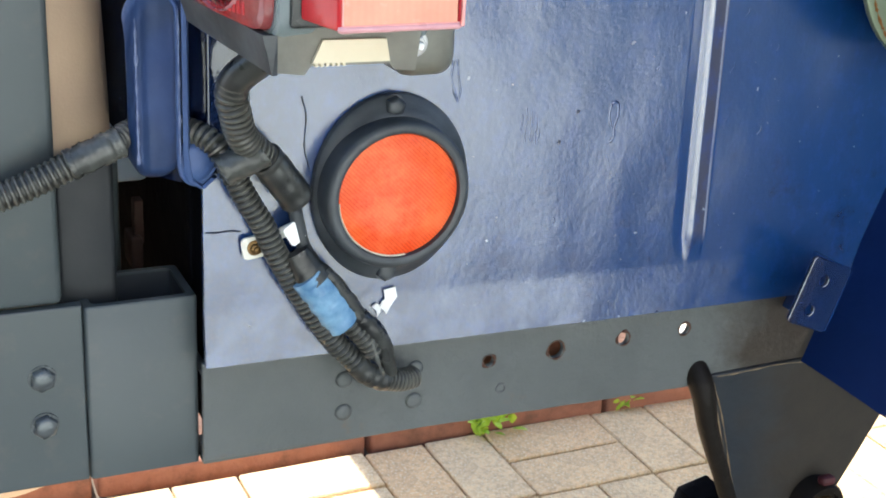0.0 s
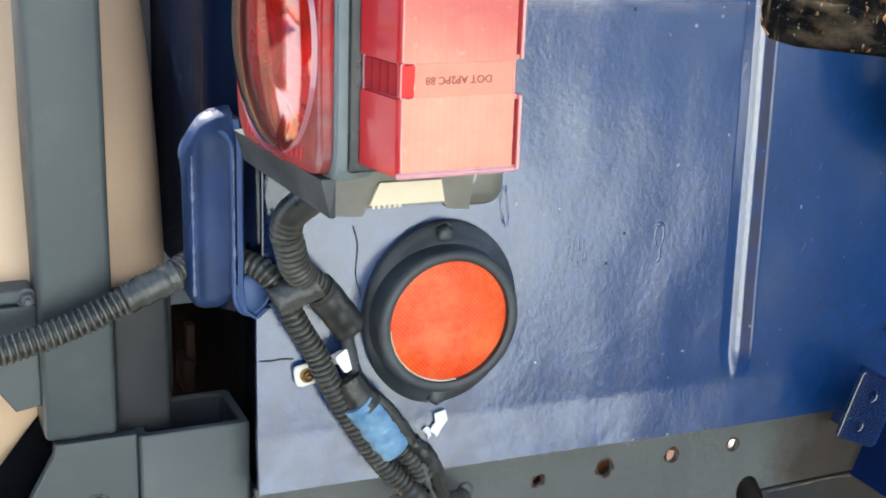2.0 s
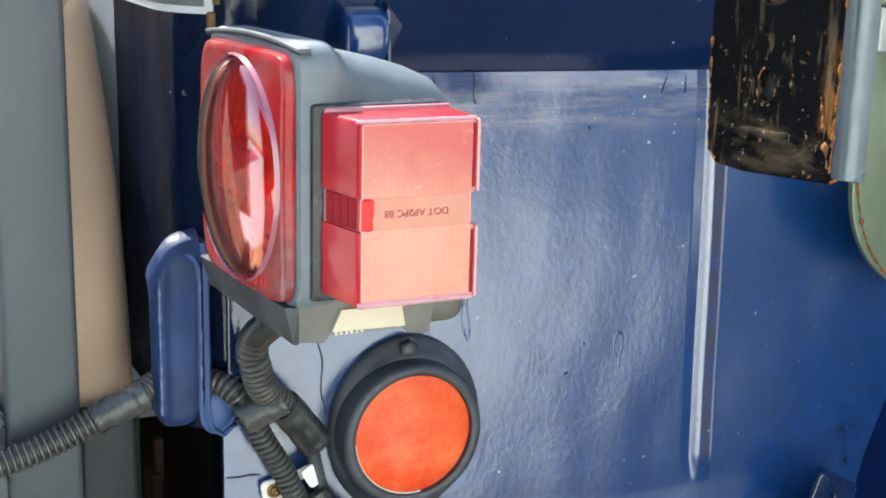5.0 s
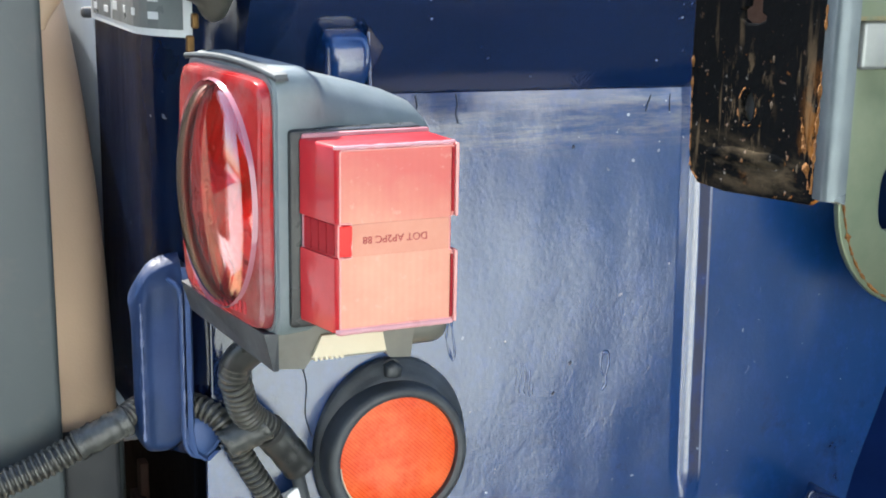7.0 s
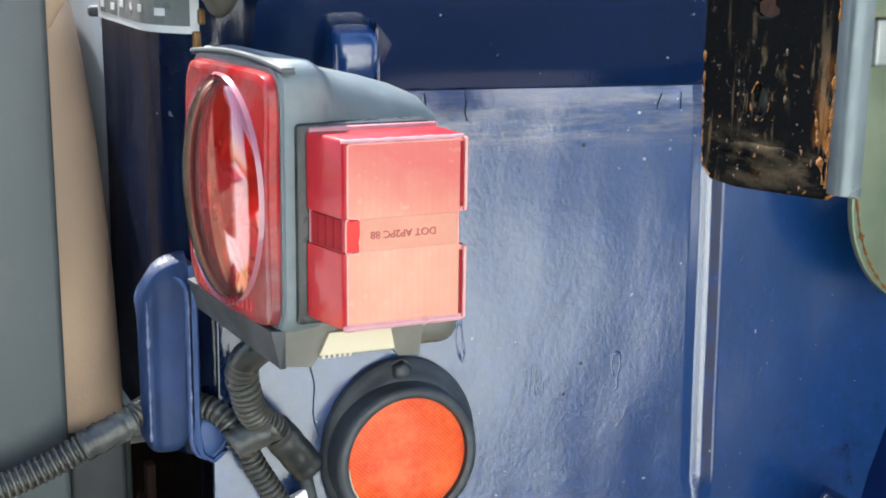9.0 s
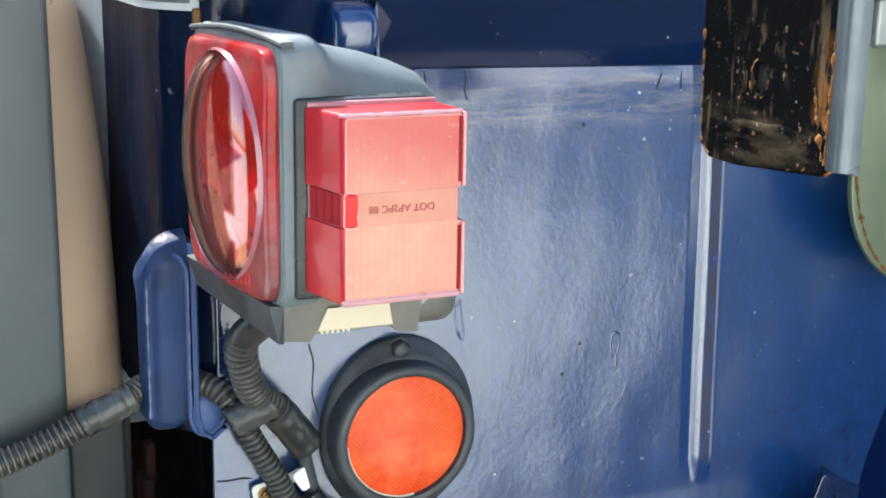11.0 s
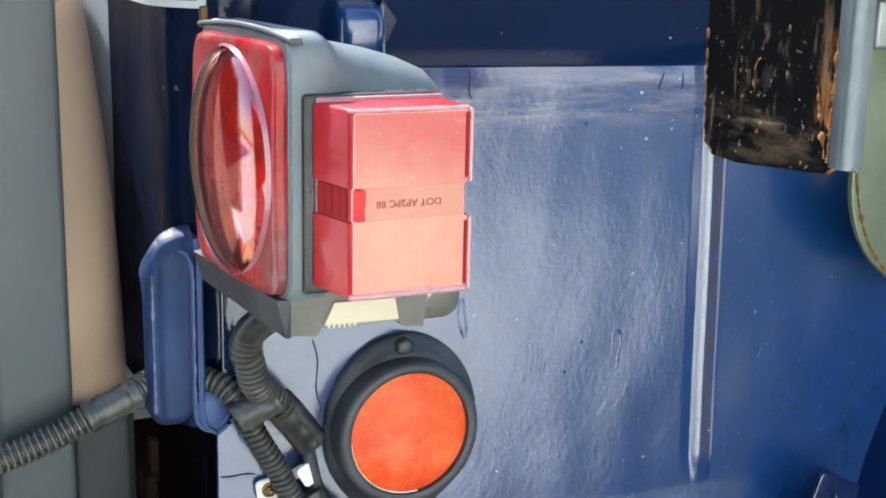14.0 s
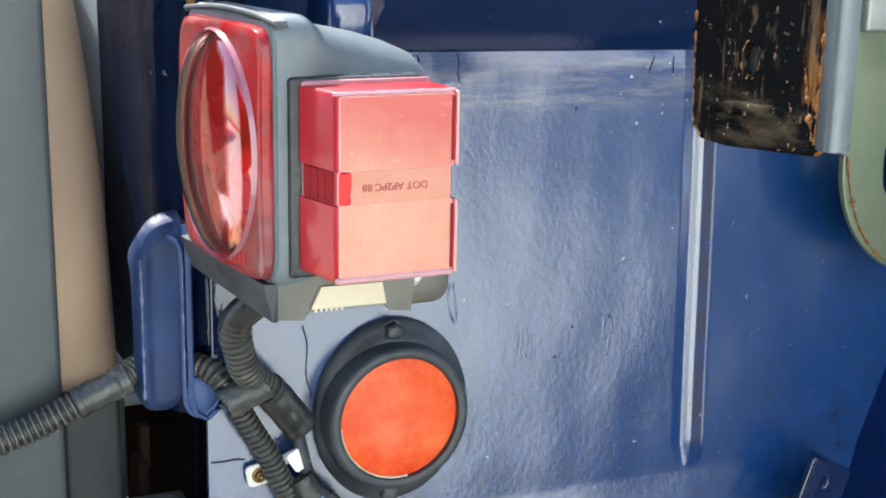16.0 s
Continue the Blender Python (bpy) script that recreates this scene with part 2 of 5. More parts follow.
def zinc():
    m = material("yellow-green zinc plating", (0.5, 0.55, 0.42), 0.32, 0.6)
    k = Nodes(m)
    big = k.noise(16, 5, 0.6)
    c = k.mix(k.ramp(big, (0.3, 0.0), (0.7, 1.0)), (0.12, 0.16, 0.105), (0.2, 0.225, 0.155))
    rust = k.ramp(k.math("ADD", k.n.new("ShaderNodeNewGeometry").outputs["Pointiness"], k.math("MULTIPLY", k.noise(50, 5), 0.1)), (0.61, 0.0), (0.66, 1.0))
    k.color(k.mix(rust, c, (0.42, 0.2, 0.05)))
    k.rough(k.ramp(k.noise(30, 4), (0.3, 0.28), (0.7, 0.5)))
    k.bump(k.noise(200, 3), 0.15, 0.0005)
    return m


def canvas():
    m = material("tan vinyl cover", (0.5, 0.36, 0.25), 0.5)
    k = Nodes(m)
    k.color(k.mix(k.noise(8, 5), (0.47, 0.33, 0.215), (0.56, 0.41, 0.28)))
    k.bump(k.noise(9, 3), 0.4, 0.01)
    k.bump(k.noise(500, 3), 0.3, 0.0006)
    return m


def paver_stone():
    m = material("concrete pavers", (0.3, 0.25, 0.2), 0.85)
    k = Nodes(m)
    info = k.n.new("ShaderNodeObjectInfo").outputs["Random"]
    isle = k.n.new("ShaderNodeNewGeometry").outputs["Random Per Island"]
    tone = k.math("FRACT", k.math("ADD", info, isle))
    c = k.mix(tone, (0.92, 0.62, 0.33), (0.97, 0.73, 0.43))
    c = k.mix(k.ramp(k.noise(11, 5, 0.65), (0.35, 0.0), (0.6, 1.0)), k.mix(0.28, c, (0.4, 0.26, 0.16)), c)
    c = k.mix(k.ramp(k.noise(85, 8, 0.8), (0.38, 0.0), (0.54, 1.0)), k.mix(0.4, c, (0.34, 0.19, 0.1)), c)
    k.color(k.mix(k.ramp(k.noise(260, 3), (0.55, 0.0), (0.63, 0.8)), c, (0.95, 0.82, 0.58)))
    k.bump(k.noise(170, 5, 0.75), 1.0, 0.006)
    return m


def simple(name, a, b, rough, scale=60, bump=0.3, metal=0.0, depth=0.001):
    m = material(name, a, rough, metal)
    k = Nodes(m)
    k.color(k.mix(k.noise(scale, 5, 0.6), a, b))
    k.rough(k.ramp(k.noise(scale * 0.7, 4), (0.3, max(rough - 0.1, 0.05)), (0.7, min(rough + 0.12, 1))))
    k.bump(k.noise(scale * 3, 4), bump, depth)
    return m


BLUE, GREY, RAIL = blue_paint(), grey_paint(), rail_paint()
PANEL_BLUE = blue_paint("blue brushed enamel with dust and bead stripes", 0.17, 1.0, True, ((0.0018, 0.0245, 0.096), (0.003, 0.0355, 0.138)))
# body paint in darker tones; the undercut rail's shade is put into them
DARK_GLOSS_BLUE = blue_paint("glossy blue enamel in darkened tones", 0.08, 0.7, False, ((0.0017, 0.009, 0.04), (0.003, 0.0145, 0.059)))
SHEEN_BLUE = blue_paint("blue enamel with a painted-in sheen", 0.3, 1.0, False, ((0.0012, 0.015, 0.045), (0.003, 0.026, 0.072)))
SHEEN_BLUE.node_tree.nodes["Principled BSDF"].inputs["Coat Weight"].default_value = 0.25
# paler towards the left: reflected light put into the rail top's colour
SHEEN_NODES = Nodes(SHEEN_BLUE)
sheen = SHEEN_NODES.math("ADD", SHEEN_NODES.math("MULTIPLY", SHEEN_NODES.math("SUBTRACT", 0.2, SHEEN_NODES.axis("X")), 3.0), SHEEN_NODES.math("MULTIPLY", SHEEN_NODES.math("SUBTRACT", SHEEN_NODES.noise(26, 6, 0.65), 0.5), 1.6))
SHEEN_NODES.color(SHEEN_NODES.mix(SHEEN_NODES.ramp(sheen, (0.0, 0.0), (0.5, 0.5)), SHEEN_NODES.b.inputs["Base Color"].links[0].from_socket, (0.11, 0.16, 0.29)))
# rear corner: darker copy of the body paint with less coat
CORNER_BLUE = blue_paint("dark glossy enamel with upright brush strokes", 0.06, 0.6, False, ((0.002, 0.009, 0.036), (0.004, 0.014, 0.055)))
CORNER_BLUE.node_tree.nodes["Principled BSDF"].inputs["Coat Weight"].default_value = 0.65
Nodes(CORNER_BLUE).bump(Nodes(CORNER_BLUE).noise(1, 4, 0.55, (38, 38, 4)), 0.26, 0.004, True)
# arch flange: body paint darkened and dulled to suppress bright reflections
DULL_BLUE = simple("blue paint darkened and dulled", (0.002, 0.009, 0.045), (0.0035, 0.015, 0.075), 0.55, 40, 0.3)
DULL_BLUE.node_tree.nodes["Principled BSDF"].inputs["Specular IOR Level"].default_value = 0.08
GUARD_BLUE = simple("worn blue guard paint", (0.014, 0.042, 0.135), (0.042, 0.082, 0.2), 0.48, 60, 0.3)
# guard's inner wall: its shade is put into a blue-black colour
SHADED_BLUE = simple("blue paint darkened for shade", (0.003, 0.004, 0.008), (0.007, 0.009, 0.018), 0.6, 60, 0.3)
# tailgate paled: the sky it mirrors is put into the base colour
SKYLIT_BLUE = simple("blue paint paled by painted-in sky", (0.32, 0.41, 0.52), (0.54, 0.62, 0.68), 0.3, 14, 0.3)
RUSTY, ZINC, TAN, PAVER = rusty_black(), zinc(), canvas(), paver_stone()
HOUSING = plastic("weathered grey-black plastic", (0.11, 0.138, 0.145), (0.165, 0.195, 0.2), 0.42)
RUBBER = plastic("black rubber", (0.02, 0.024, 0.028), (0.05, 0.058, 0.065), 0.42)
CONDUIT = dusty_plastic()
TAPE = plastic("black vinyl tape", (0.01, 0.011, 0.011), (0.04, 0.042, 0.039), 0.3, 90)
TIE = plastic("greyed vinyl tape", (0.018, 0.02, 0.019), (0.085, 0.088, 0.08), 0.26, 120)
BLUE_TAPE = plastic("faded blue tape", (0.05, 0.14, 0.26), (0.26, 0.44, 0.58), 0.35, 120)
SIDE_RED = red_lens("red side lens", (0.36, 0.012, 0.018), (0.46, 0.03, 0.035), 0.35, (95, "X"), 0.35)
HAZED_RED = hazed_lens()
DEEP_RED = red_lens("deep red plastic", (0.2, 0.006, 0.012), (0.3, 0.015, 0.02), 0.45, None, 0.0)
BAND_RED = red_lens("rubbed tan-red band", (0.5, 0.195, 0.13), (0.56, 0.25, 0.17), 0.45, None, 0.3)
LILAC = simple("rubbed lilac-pink plastic", (0.42, 0.17, 0.19), (0.58, 0.34, 0.36), 0.35, 120, 0.2)
LENS_RED = red_lens("red plastic lens", (0.13, 0.003, 0.005), (0.36, 0.01, 0.011), 0.12, None, 0.35, 0.4)
PALE_EDGE = simple("rubbed pale pink edge", (0.62, 0.22, 0.2), (0.7, 0.34, 0.3), 0.35, 120, 0.2)
RING_RED = simple("red metallised optics", (0.4, 0.002, 0.003), (0.85, 0.02, 0.015), 0.25, 26, 0.1, 0.3)
REFLEX = red_lens("orange-red prismatic reflector", (0.68, 0.05, 0.014), (0.78, 0.11, 0.025), 0.3, (230, "DIAGONAL"), 0.15)
k = Nodes(REFLEX)
k.color(k.mix(k.math("MULTIPLY", k.wave(230, "DIAGONAL"), 0.4), REFLEX.node_tree.nodes["Principled BSDF"].inputs["Base Color"].links[0].from_socket, (0.3, 0.015, 0.004)))
k.color(k.mix(k.ramp(k.noise(26, 6, 0.7), (0.48, 0.0), (0.66, 0.55)), k.b.inputs["Base Color"].links[0].from_socket, (0.85, 0.19, 0.075)))
CLEAR_RED = material("clear red dome", (1.0, 0.45, 0.42), 0.02, trans=1.0, ior=1.85, spec=1.0)
CREAM = simple("yellowed clear plastic", (0.5, 0.44, 0.3), (0.6, 0.55, 0.42), 0.3, 50, 0.2)
STEEL = simple("dull zinc bolt", (0.36, 0.37, 0.37), (0.5, 0.5, 0.5), 0.38, 90, 0.2, 0.8)
DARK_STEEL = simple("dirty dark bolt", (0.05, 0.055, 0.06), (0.1, 0.1, 0.1), 0.45, 120, 0.2)
WHITE_CHIP = simple("bare pale primer", (0.68, 0.68, 0.66), (0.8, 0.8, 0.78), 0.5, 80)
BRASS = simple("corroded brass", (0.2, 0.11, 0.035), (0.1, 0.06, 0.025), 0.45, 120, 0.3, 0.7)
DATA_GREY = simple("worn dark print", (0.1, 0.115, 0.112), (0.16, 0.175, 0.168), 0.35, 90, 0.1)
ALU = simple("dull aluminium", (0.5, 0.53, 0.53), (0.62, 0.64, 0.62), 0.35, 70, 0.1, 0.0)
BOLT = simple("grey-painted bolt", (0.055, 0.065, 0.07), (0.11, 0.12, 0.122), 0.22, 120, 0.2, 0.3)
INK = simple("dark red moulded letters", (0.28, 0.03, 0.03), (0.35, 0.05, 0.04), 0.4)
# near-black and barely reflecting, so gaps and recesses stay dark
NEAR_BLACK = simple("near-black matt surface", (0.002, 0.0022, 0.003), (0.005, 0.0055, 0.0075), 0.8, 30, 0.5, 0, 0.003)
NEAR_BLACK.node_tree.nodes["Principled BSDF"].inputs["IOR"].default_value = 1.05
SOIL = simple("brown soil", (0.06, 0.028, 0.017), (0.13, 0.065, 0.04), 0.95, 30, 0.8, 0, 0.01)
TERRACOTTA = simple("terracotta edging", (0.2, 0.07, 0.04), (0.36, 0.15, 0.09), 0.8, 40, 0.5, 0, 0.003)
k = Nodes(TERRACOTTA)
k.color(k.mix(k.ramp(k.noise(14, 8, 0.7), (0.5, 0.0), (0.66, 0.6)), k.b.inputs["Base Color"].links[0].from_socket, (0.09, 0.05, 0.032)))
SAND = simple("sandy joints", (0.06, 0.045, 0.033), (0.13, 0.1, 0.075), 0.95, 90, 0.6, 0, 0.004)
TAN_DIRT = simple("dried tan dirt", (0.1, 0.07, 0.04), (0.24, 0.18, 0.11), 0.9, 140, 0.6)
LEAF = simple("bright green weed", (0.3, 0.46, 0.03), (0.48, 0.62, 0.06), 0.5, 60, 0.2)


# ---- builders ----
def part(name, bm, mat, parent=None, label="", smooth=0):
    """Links a bmesh (or a mesh) as one mesh object under a thing or a part. smooth: the angle below which edges are smooth."""
    if isinstance(bm, bmesh.types.BMesh):
        bmesh.ops.recalc_face_normals(bm, faces=bm.faces)
        if smooth:
            for f in bm.faces:
                f.smooth = True
            for e in bm.edges:
                if len(e.link_faces) == 2 and e.calc_face_angle(0) > radians(smooth):
                    e.smooth = False
        me = bpy.data.meshes.new(name)
        bm.to_mesh(me)
        bm.free()
    else:
        me = bm
    me.materials.clear()
    me.materials.append(mat)
    ob = new(name, me)
    if parent:
        ob.parent = parent
    if label:
        ob["label"] = label
    return ob


def thing(name, label, category, group="", kind=""):
    return tagged(new(name), label, category, group, kind)


def box(x0, x1, y0, y1, z0, z1, bevel=0.0, seg=2, bm=None):
    bm = bm or bmesh.new()
    made = bmesh.ops.create_cube(bm, size=1, matrix=Matrix.Translation(((x0 + x1) / 2, (y0 + y1) / 2, (z0 + z1) / 2)) @ Matrix.Diagonal((x1 - x0, y1 - y0, z1 - z0, 1)))
    if bevel:
        edges = list({e for v in made["verts"] for e in v.link_edges})
        bmesh.ops.bevel(bm, geom=edges, offset=bevel, segments=seg, affect="EDGES", profile=0.5)
    return bm


def loft(rings, closed=True, caps=True, bm=None):
    """Skins rings of equally many points."""
    bm = bm or bmesh.new()
    vs = [[bm.verts.new(p) for p in r] for r in rings]
    n = len(rings[0])
    for a, b in zip(vs, vs[1:]):
        for i in range(n if closed else n - 1):
            j = (i + 1) % n
            bm.faces.new((a[i], a[j], b[j], b[i]))
    if caps and closed:
        bm.faces.new(vs[0][::-1])
        bm.faces.new(vs[-1])
    return bm


def revolve(profile, m, seg=40, bm=None, squash=1.0):
    """Turns (radius, height) pairs round the local z axis of m; squash widens local y."""
    rings = []
    for r, h in profile:
        rings.append([m @ Vector((r * math.cos(2 * math.pi * i / seg), squash * r * math.sin(2 * math.pi * i / seg), h)) for i in range(seg)])
    return loft(rings, True, True, bm)


def spline(pts, n):
    """Catmull-Rom through pts, n samples a span."""
    p = [Vector(q) for q in pts]
    p = [2 * p[0] - p[1], *p, 2 * p[-1] - p[-2]]
    out = []
    for i in range(1, len(p) - 2):
        for k in range(n):
            t = k / n
            out.append(0.5 * (2 * p[i] + (p[i + 1] - p[i - 1]) * t + (2 * p[i - 1] - 5 * p[i] + 4 * p[i + 1] - p[i + 2]) * t * t + (3 * p[i] - p[i - 1] - 3 * p[i + 1] + p[i + 2]) * t ** 3))
    out.append(p[-2])
    return out


def even(line, step):
    """Points at even steps along a polyline."""
    out, left = [line[0]], step
    for a, b in zip(line, line[1:]):
        d = (b - a).length
        while d >= left > 0:
            a = a + (b - a) * (left / d)
            out.append(a)
            d, left = (b - a).length, step
        left -= d
    return out


def sweep(line, radius, seg=14, flat=1.0):
    """A round tube along a line; radius is a number or a function of the index."""
    up = Vector((0, -1, 0.2)).normalized()
    rings = []
    for i, p in enumerate(line):
        t = (line[min(i + 1, len(line) - 1)] - line[max(i - 1, 0)]).normalized()
        side = t.cross(up).normalized()
        nrm = side.cross(t).normalized()
        r = radius(i) if callable(radius) else radius
        rings.append([p + side * (r * math.cos(2 * math.pi * k / seg)) + nrm * (flat * r * math.sin(2 * math.pi * k / seg)) for k in range(seg)])
    return loft(rings)


def ribbed(pts, r, pitch=0.0038, depth=0.0011):
    """Corrugated conduit: four rings to each rib."""
    line = even(spline(pts, 24), pitch / 4)
    return sweep(line, lambda i: r if i % 4 < 2 else r - depth)


def plate(outline, holes, thick, m, bevel=0.0006):
    """A flat sheet with holes through it, in the local xy plane of m, centred on it. holes: lists of points."""
    cu = bpy.data.curves.new("sheet", "CURVE")
    cu.dimensions, cu.fill_mode = "2D", "BOTH"
    cu.extrude, cu.bevel_depth, cu.bevel_resolution = thick / 2 - bevel, bevel, 1
    for loop in (outline, *holes):
        s = cu.splines.new("POLY")
        s.points.add(len(loop) - 1)
        for q, (x, y) in zip(s.points, loop):
            q.co = (x, y, 0, 1)
        s.use_cyclic_u = True
    ob = bpy.data.objects.new("sheet", cu)
    scene.collection.objects.link(ob)
    me = bpy.data.meshes.new_from_object(ob.evaluated_get(bpy.context.evaluated_depsgraph_get()))
    bpy.data.objects.remove(ob)
    bpy.data.curves.remove(cu)
    me.transform(m)
    for p in me.polygons:
        p.use_smooth = False
    return me


def oval(x, y, rx, ry, n=20, power=2.0, turn=0.0):
    pts = []
    for i in range(n):
        a = 2 * math.pi * i / n
        c, s = math.cos(a), math.sin(a)
        u = rx * math.copysign(abs(c) ** (2 / power), c)
        v = ry * math.copysign(abs(s) ** (2 / power), s)
        pts.append((x + u * math.cos(turn) - v * math.sin(turn), y + u * math.sin(turn) + v * math.cos(turn)))
    return pts


def rounded(x0, x1, y0, y1, r, n=5):
    pts = []
    for cx, cy, a0 in ((x1 - r, y1 - r, 0), (x0 + r, y1 - r, 90), (x0 + r, y0 + r, 180), (x1 - r, y0 + r, 270)):
        for i in range(n + 1):
            a = radians(a0 + 90 * i / n)
            pts.append((cx + r * math.cos(a), cy + r * math.sin(a)))
    return pts


XZ = Matrix(((1, 0, 0, 0), (0, 0, -1, 0), (0, 1, 0, 0), (0, 0, 0, 1)))  # local xy to world xz, local z to -y


def xz(y):
    return Matrix.Translation((0, y, 0)) @ XZ


def hex_bolt(x, y, z, r, h, m=None):
    """A hexagon head with a domed end on a washer, facing -y."""
    m = m or xz(y) @ Matrix.Translation((x, z, 0))
    bm = revolve([(r * 1.45, 0), (r * 1.45, h * 0.2), (r * 1.3, h * 0.25)], m, 20)
    revolve([(r, h * 0.25), (r, h * 0.85), (r * 0.85, h)], m, 6, bm)
    revolve([(r * 0.5, h), (r * 0.5, h * 1.5), (r * 0.4, h * 1.6)], m, 12, bm)
    return bm


def slope(x):
    """The body stands a touch nose-down."""
    return -0.017 * (x - 0.1)

# ---- ground ----
GROUND_LOW = -0.016
bm = bmesh.new()
bmesh.ops.create_grid(bm, x_segments=2, y_segments=2, size=1500, matrix=Matrix.Translation((0, 0, GROUND_LOW)))
tagged(part("garden_bed", box(-3.0, 1.21, 1.11, 2.2, -0.05, 0.004), SOIL), "brown soil bed behind the terracotta edging", "soil", kind="structure")
tagged(part("path", box(1.22, 2.6, 1.11, 2.2, -0.05, 0.003), simple("pale gravel", (0.55, 0.5, 0.42), (0.75, 0.7, 0.6), 0.9, 90, 0.6, 0, 0.004)), "pale gravel path beyond the edging", "path", kind="structure")
ground = tagged(part("ground", bm, SAND), "sandy ground between and beyond the pavers", "ground", kind="structure")

# ---- unseen surroundings, added to shape reflections and bounced light ----
pale = simple("pale rendered wall", (0.72, 0.75, 0.74), (0.8, 0.82, 0.81), 0.9, 6, 0.3, 0, 0.01)
part_wall = [("wall_house", -7.0, 3.5, -4.8, -4.55, 0.0, 3.2, pale, "unseen pale wall added to reflect in the paint")]
dark = simple("dark matt ground and screen", (0.01, 0.012, 0.009), (0.02, 0.022, 0.015), 0.85, 8, 0.4, 0, 0.01)
# unseen dark strip, added to cut light bounced up at the body
part_wall.append(("yard", -9.0, 3.0, -1.35, 0.0, 0.0, 0.002, simple("dark asphalt", (0.035, 0.036, 0.038), (0.07, 0.07, 0.072), 0.9, 60, 0.6, 0, 0.004), "unseen dark ground strip added to cut bounced light"))
# unseen screens, added to darken reflections in the flange and lamp dome
clipped = simple("dark hedge-green screen", (0.012, 0.03, 0.008), (0.03, 0.06, 0.02), 0.8, 30, 0.8, 0, 0.03)
part_wall.append(("hedge_side", -3.7, -3.4, -4.5, 0.2, 0.0, 2.6, clipped, "unseen dark screen added behind the vehicle"))
part_wall.append(("tree_row", -17.0, -1.0, 10.0, 10.5, 0.0, 8.0, clipped, "unseen dark screen added far behind the vehicle"))
# unseen pale ground, added as the bright area mirrored in the panel
part_wall.append(("driveway", -9.0, 9.0, -9.0, -1.005, 0.0, -0.002, simple("pale concrete", (0.59, 0.65, 0.61), (0.675, 0.73, 0.69), 0.9, 5, 0.3, 0, 0.004), "unseen pale ground added to reflect in the side panel"))
for name, x0, x1, y0, y1, z0, z1, mat, label in part_wall:
    tagged(part(name, box(x0, x1, y0, y1, z0 - 0.05, z1), mat), label, "wall", kind="structure")

# unseen pale ground behind the vehicle, cut at a slant for the dome's reflection
apron = [(-1.2, 0.05), (-1.2, 3.9), (-2.2, 3.9), (-2.2, 1.3), (-40.0, 23.2), (-40.0, 1.6)]
tagged(part("apron", loft([[(x, y, z) for x, y in apron] for z in (-0.05, 0.006)]), simple("pale concrete apron", (0.6, 0.63, 0.63), (0.69, 0.715, 0.71), 0.9, 5, 0.3, 0, 0.004)), "unseen pale ground added to reflect in the lamp dome", "driveway", kind="structure")
# unseen dark ground and screen, added; the slanting near edge shapes the panel's reflection
bed = [(0.8, -1.3), (1.06, -1.63), (1.7, -2.24), (2.75, -3.3), (3.2, -3.65), (3.7, -3.65), (3.0, -1.006), (0.8, -1.006)]
tagged(part("planting_bed", loft([[(x, y, z) for x, y in bed] for z in (-0.05, 0.006)]), dark), "unseen dark ground added to darken the panel's reflection", "planting", kind="structure")
row = [(1.95, -1.95), (3.75, -3.75), (7.0, -3.75), (7.0, -3.3), (3.95, -3.3), (2.3, -1.65)]
tagged(part("hedge_tall", loft([[(x, y, z) for x, y in row] for z in (-0.05, 3.6)]), dark), "unseen tall dark screen added to darken the panel's reflection", "hedge", kind="structure")

# ---- vehicle body ----
vehicle = thing("off_road_vehicle", "dark blue off-road vehicle with hand-brushed paint, rear corner", "vehicle")


def panel_y(x, z):
    """Depth of the pressed side panel: bead, lower crease, curled top edge, slight dents."""
    z = z - slope(x)
    y = 0.0011 * noise.noise(Vector((x * 9, z * 7, 0))) + 0.0004 * noise.noise(Vector((x * 30, z * 16, 3)))
    v = x - 0.3515 + (z - 0.74) * 0.024
    end = min(1.0, max(0.0, (z - 0.712) / 0.02))
    v = 0.0092 + (v - 0.0092) / (0.72 + 0.28 * end)
    up, down = min(1.0, max(0.0, v / 0.006)), min(1.0, max(0.0, (0.0187 - v) / 0.0042))
    y -= 0.0021 * end * (0.75 * up + 0.25 * up * up * (3 - 2 * up)) * down * down * (3 - 2 * down) * (1 - 0.22 * min(1.0, max(0.0, (v - 0.006) / 0.0085)))
    y += 0.0013 * end * min(1.0, max(0.0, (v + 0.0085) / 0.0085)) * (1.0 if v < 0 else max(0.0, 1 - v / 0.004))
    if z < 0.711:
        y -= (0.711 - z) * 0.07
    if z > 0.955:
        y += 0.0006 * min(1, (z - 0.955) / 0.02) * noise.noise(Vector((x * 26, z * 60, 7)))
    if z > 0.982:
        y += (z - 0.982) ** 2 * 7
    return y


def panel_sheet(x0, x1, z0, z1, nx, nz, depth):
    bm = bmesh.new()
    rows = []
    for j in range(nz + 1):
        row = []
        for i in range(nx + 1):
            x = x0 + (x1 - x0) * i / nx
            z = z0 + (z1 - z0) * j / nz + slope(x)
            row.append(bm.verts.new((x, depth(x, z), z)))
        rows.append(row)
    for a, b in zip(rows, rows[1:]):
        for i in range(nx):
            bm.faces.new((a[i], a[i + 1], b[i + 1], b[i]))
    made = bmesh.ops.extrude_face_region(bm, geom=list(bm.faces))
    for v in made["geom"]:
        if isinstance(v, bmesh.types.BMVert):
            v.co.y += 0.004
    return bm


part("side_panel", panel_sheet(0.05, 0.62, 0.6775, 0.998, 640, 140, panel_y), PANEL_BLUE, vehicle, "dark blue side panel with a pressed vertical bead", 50)
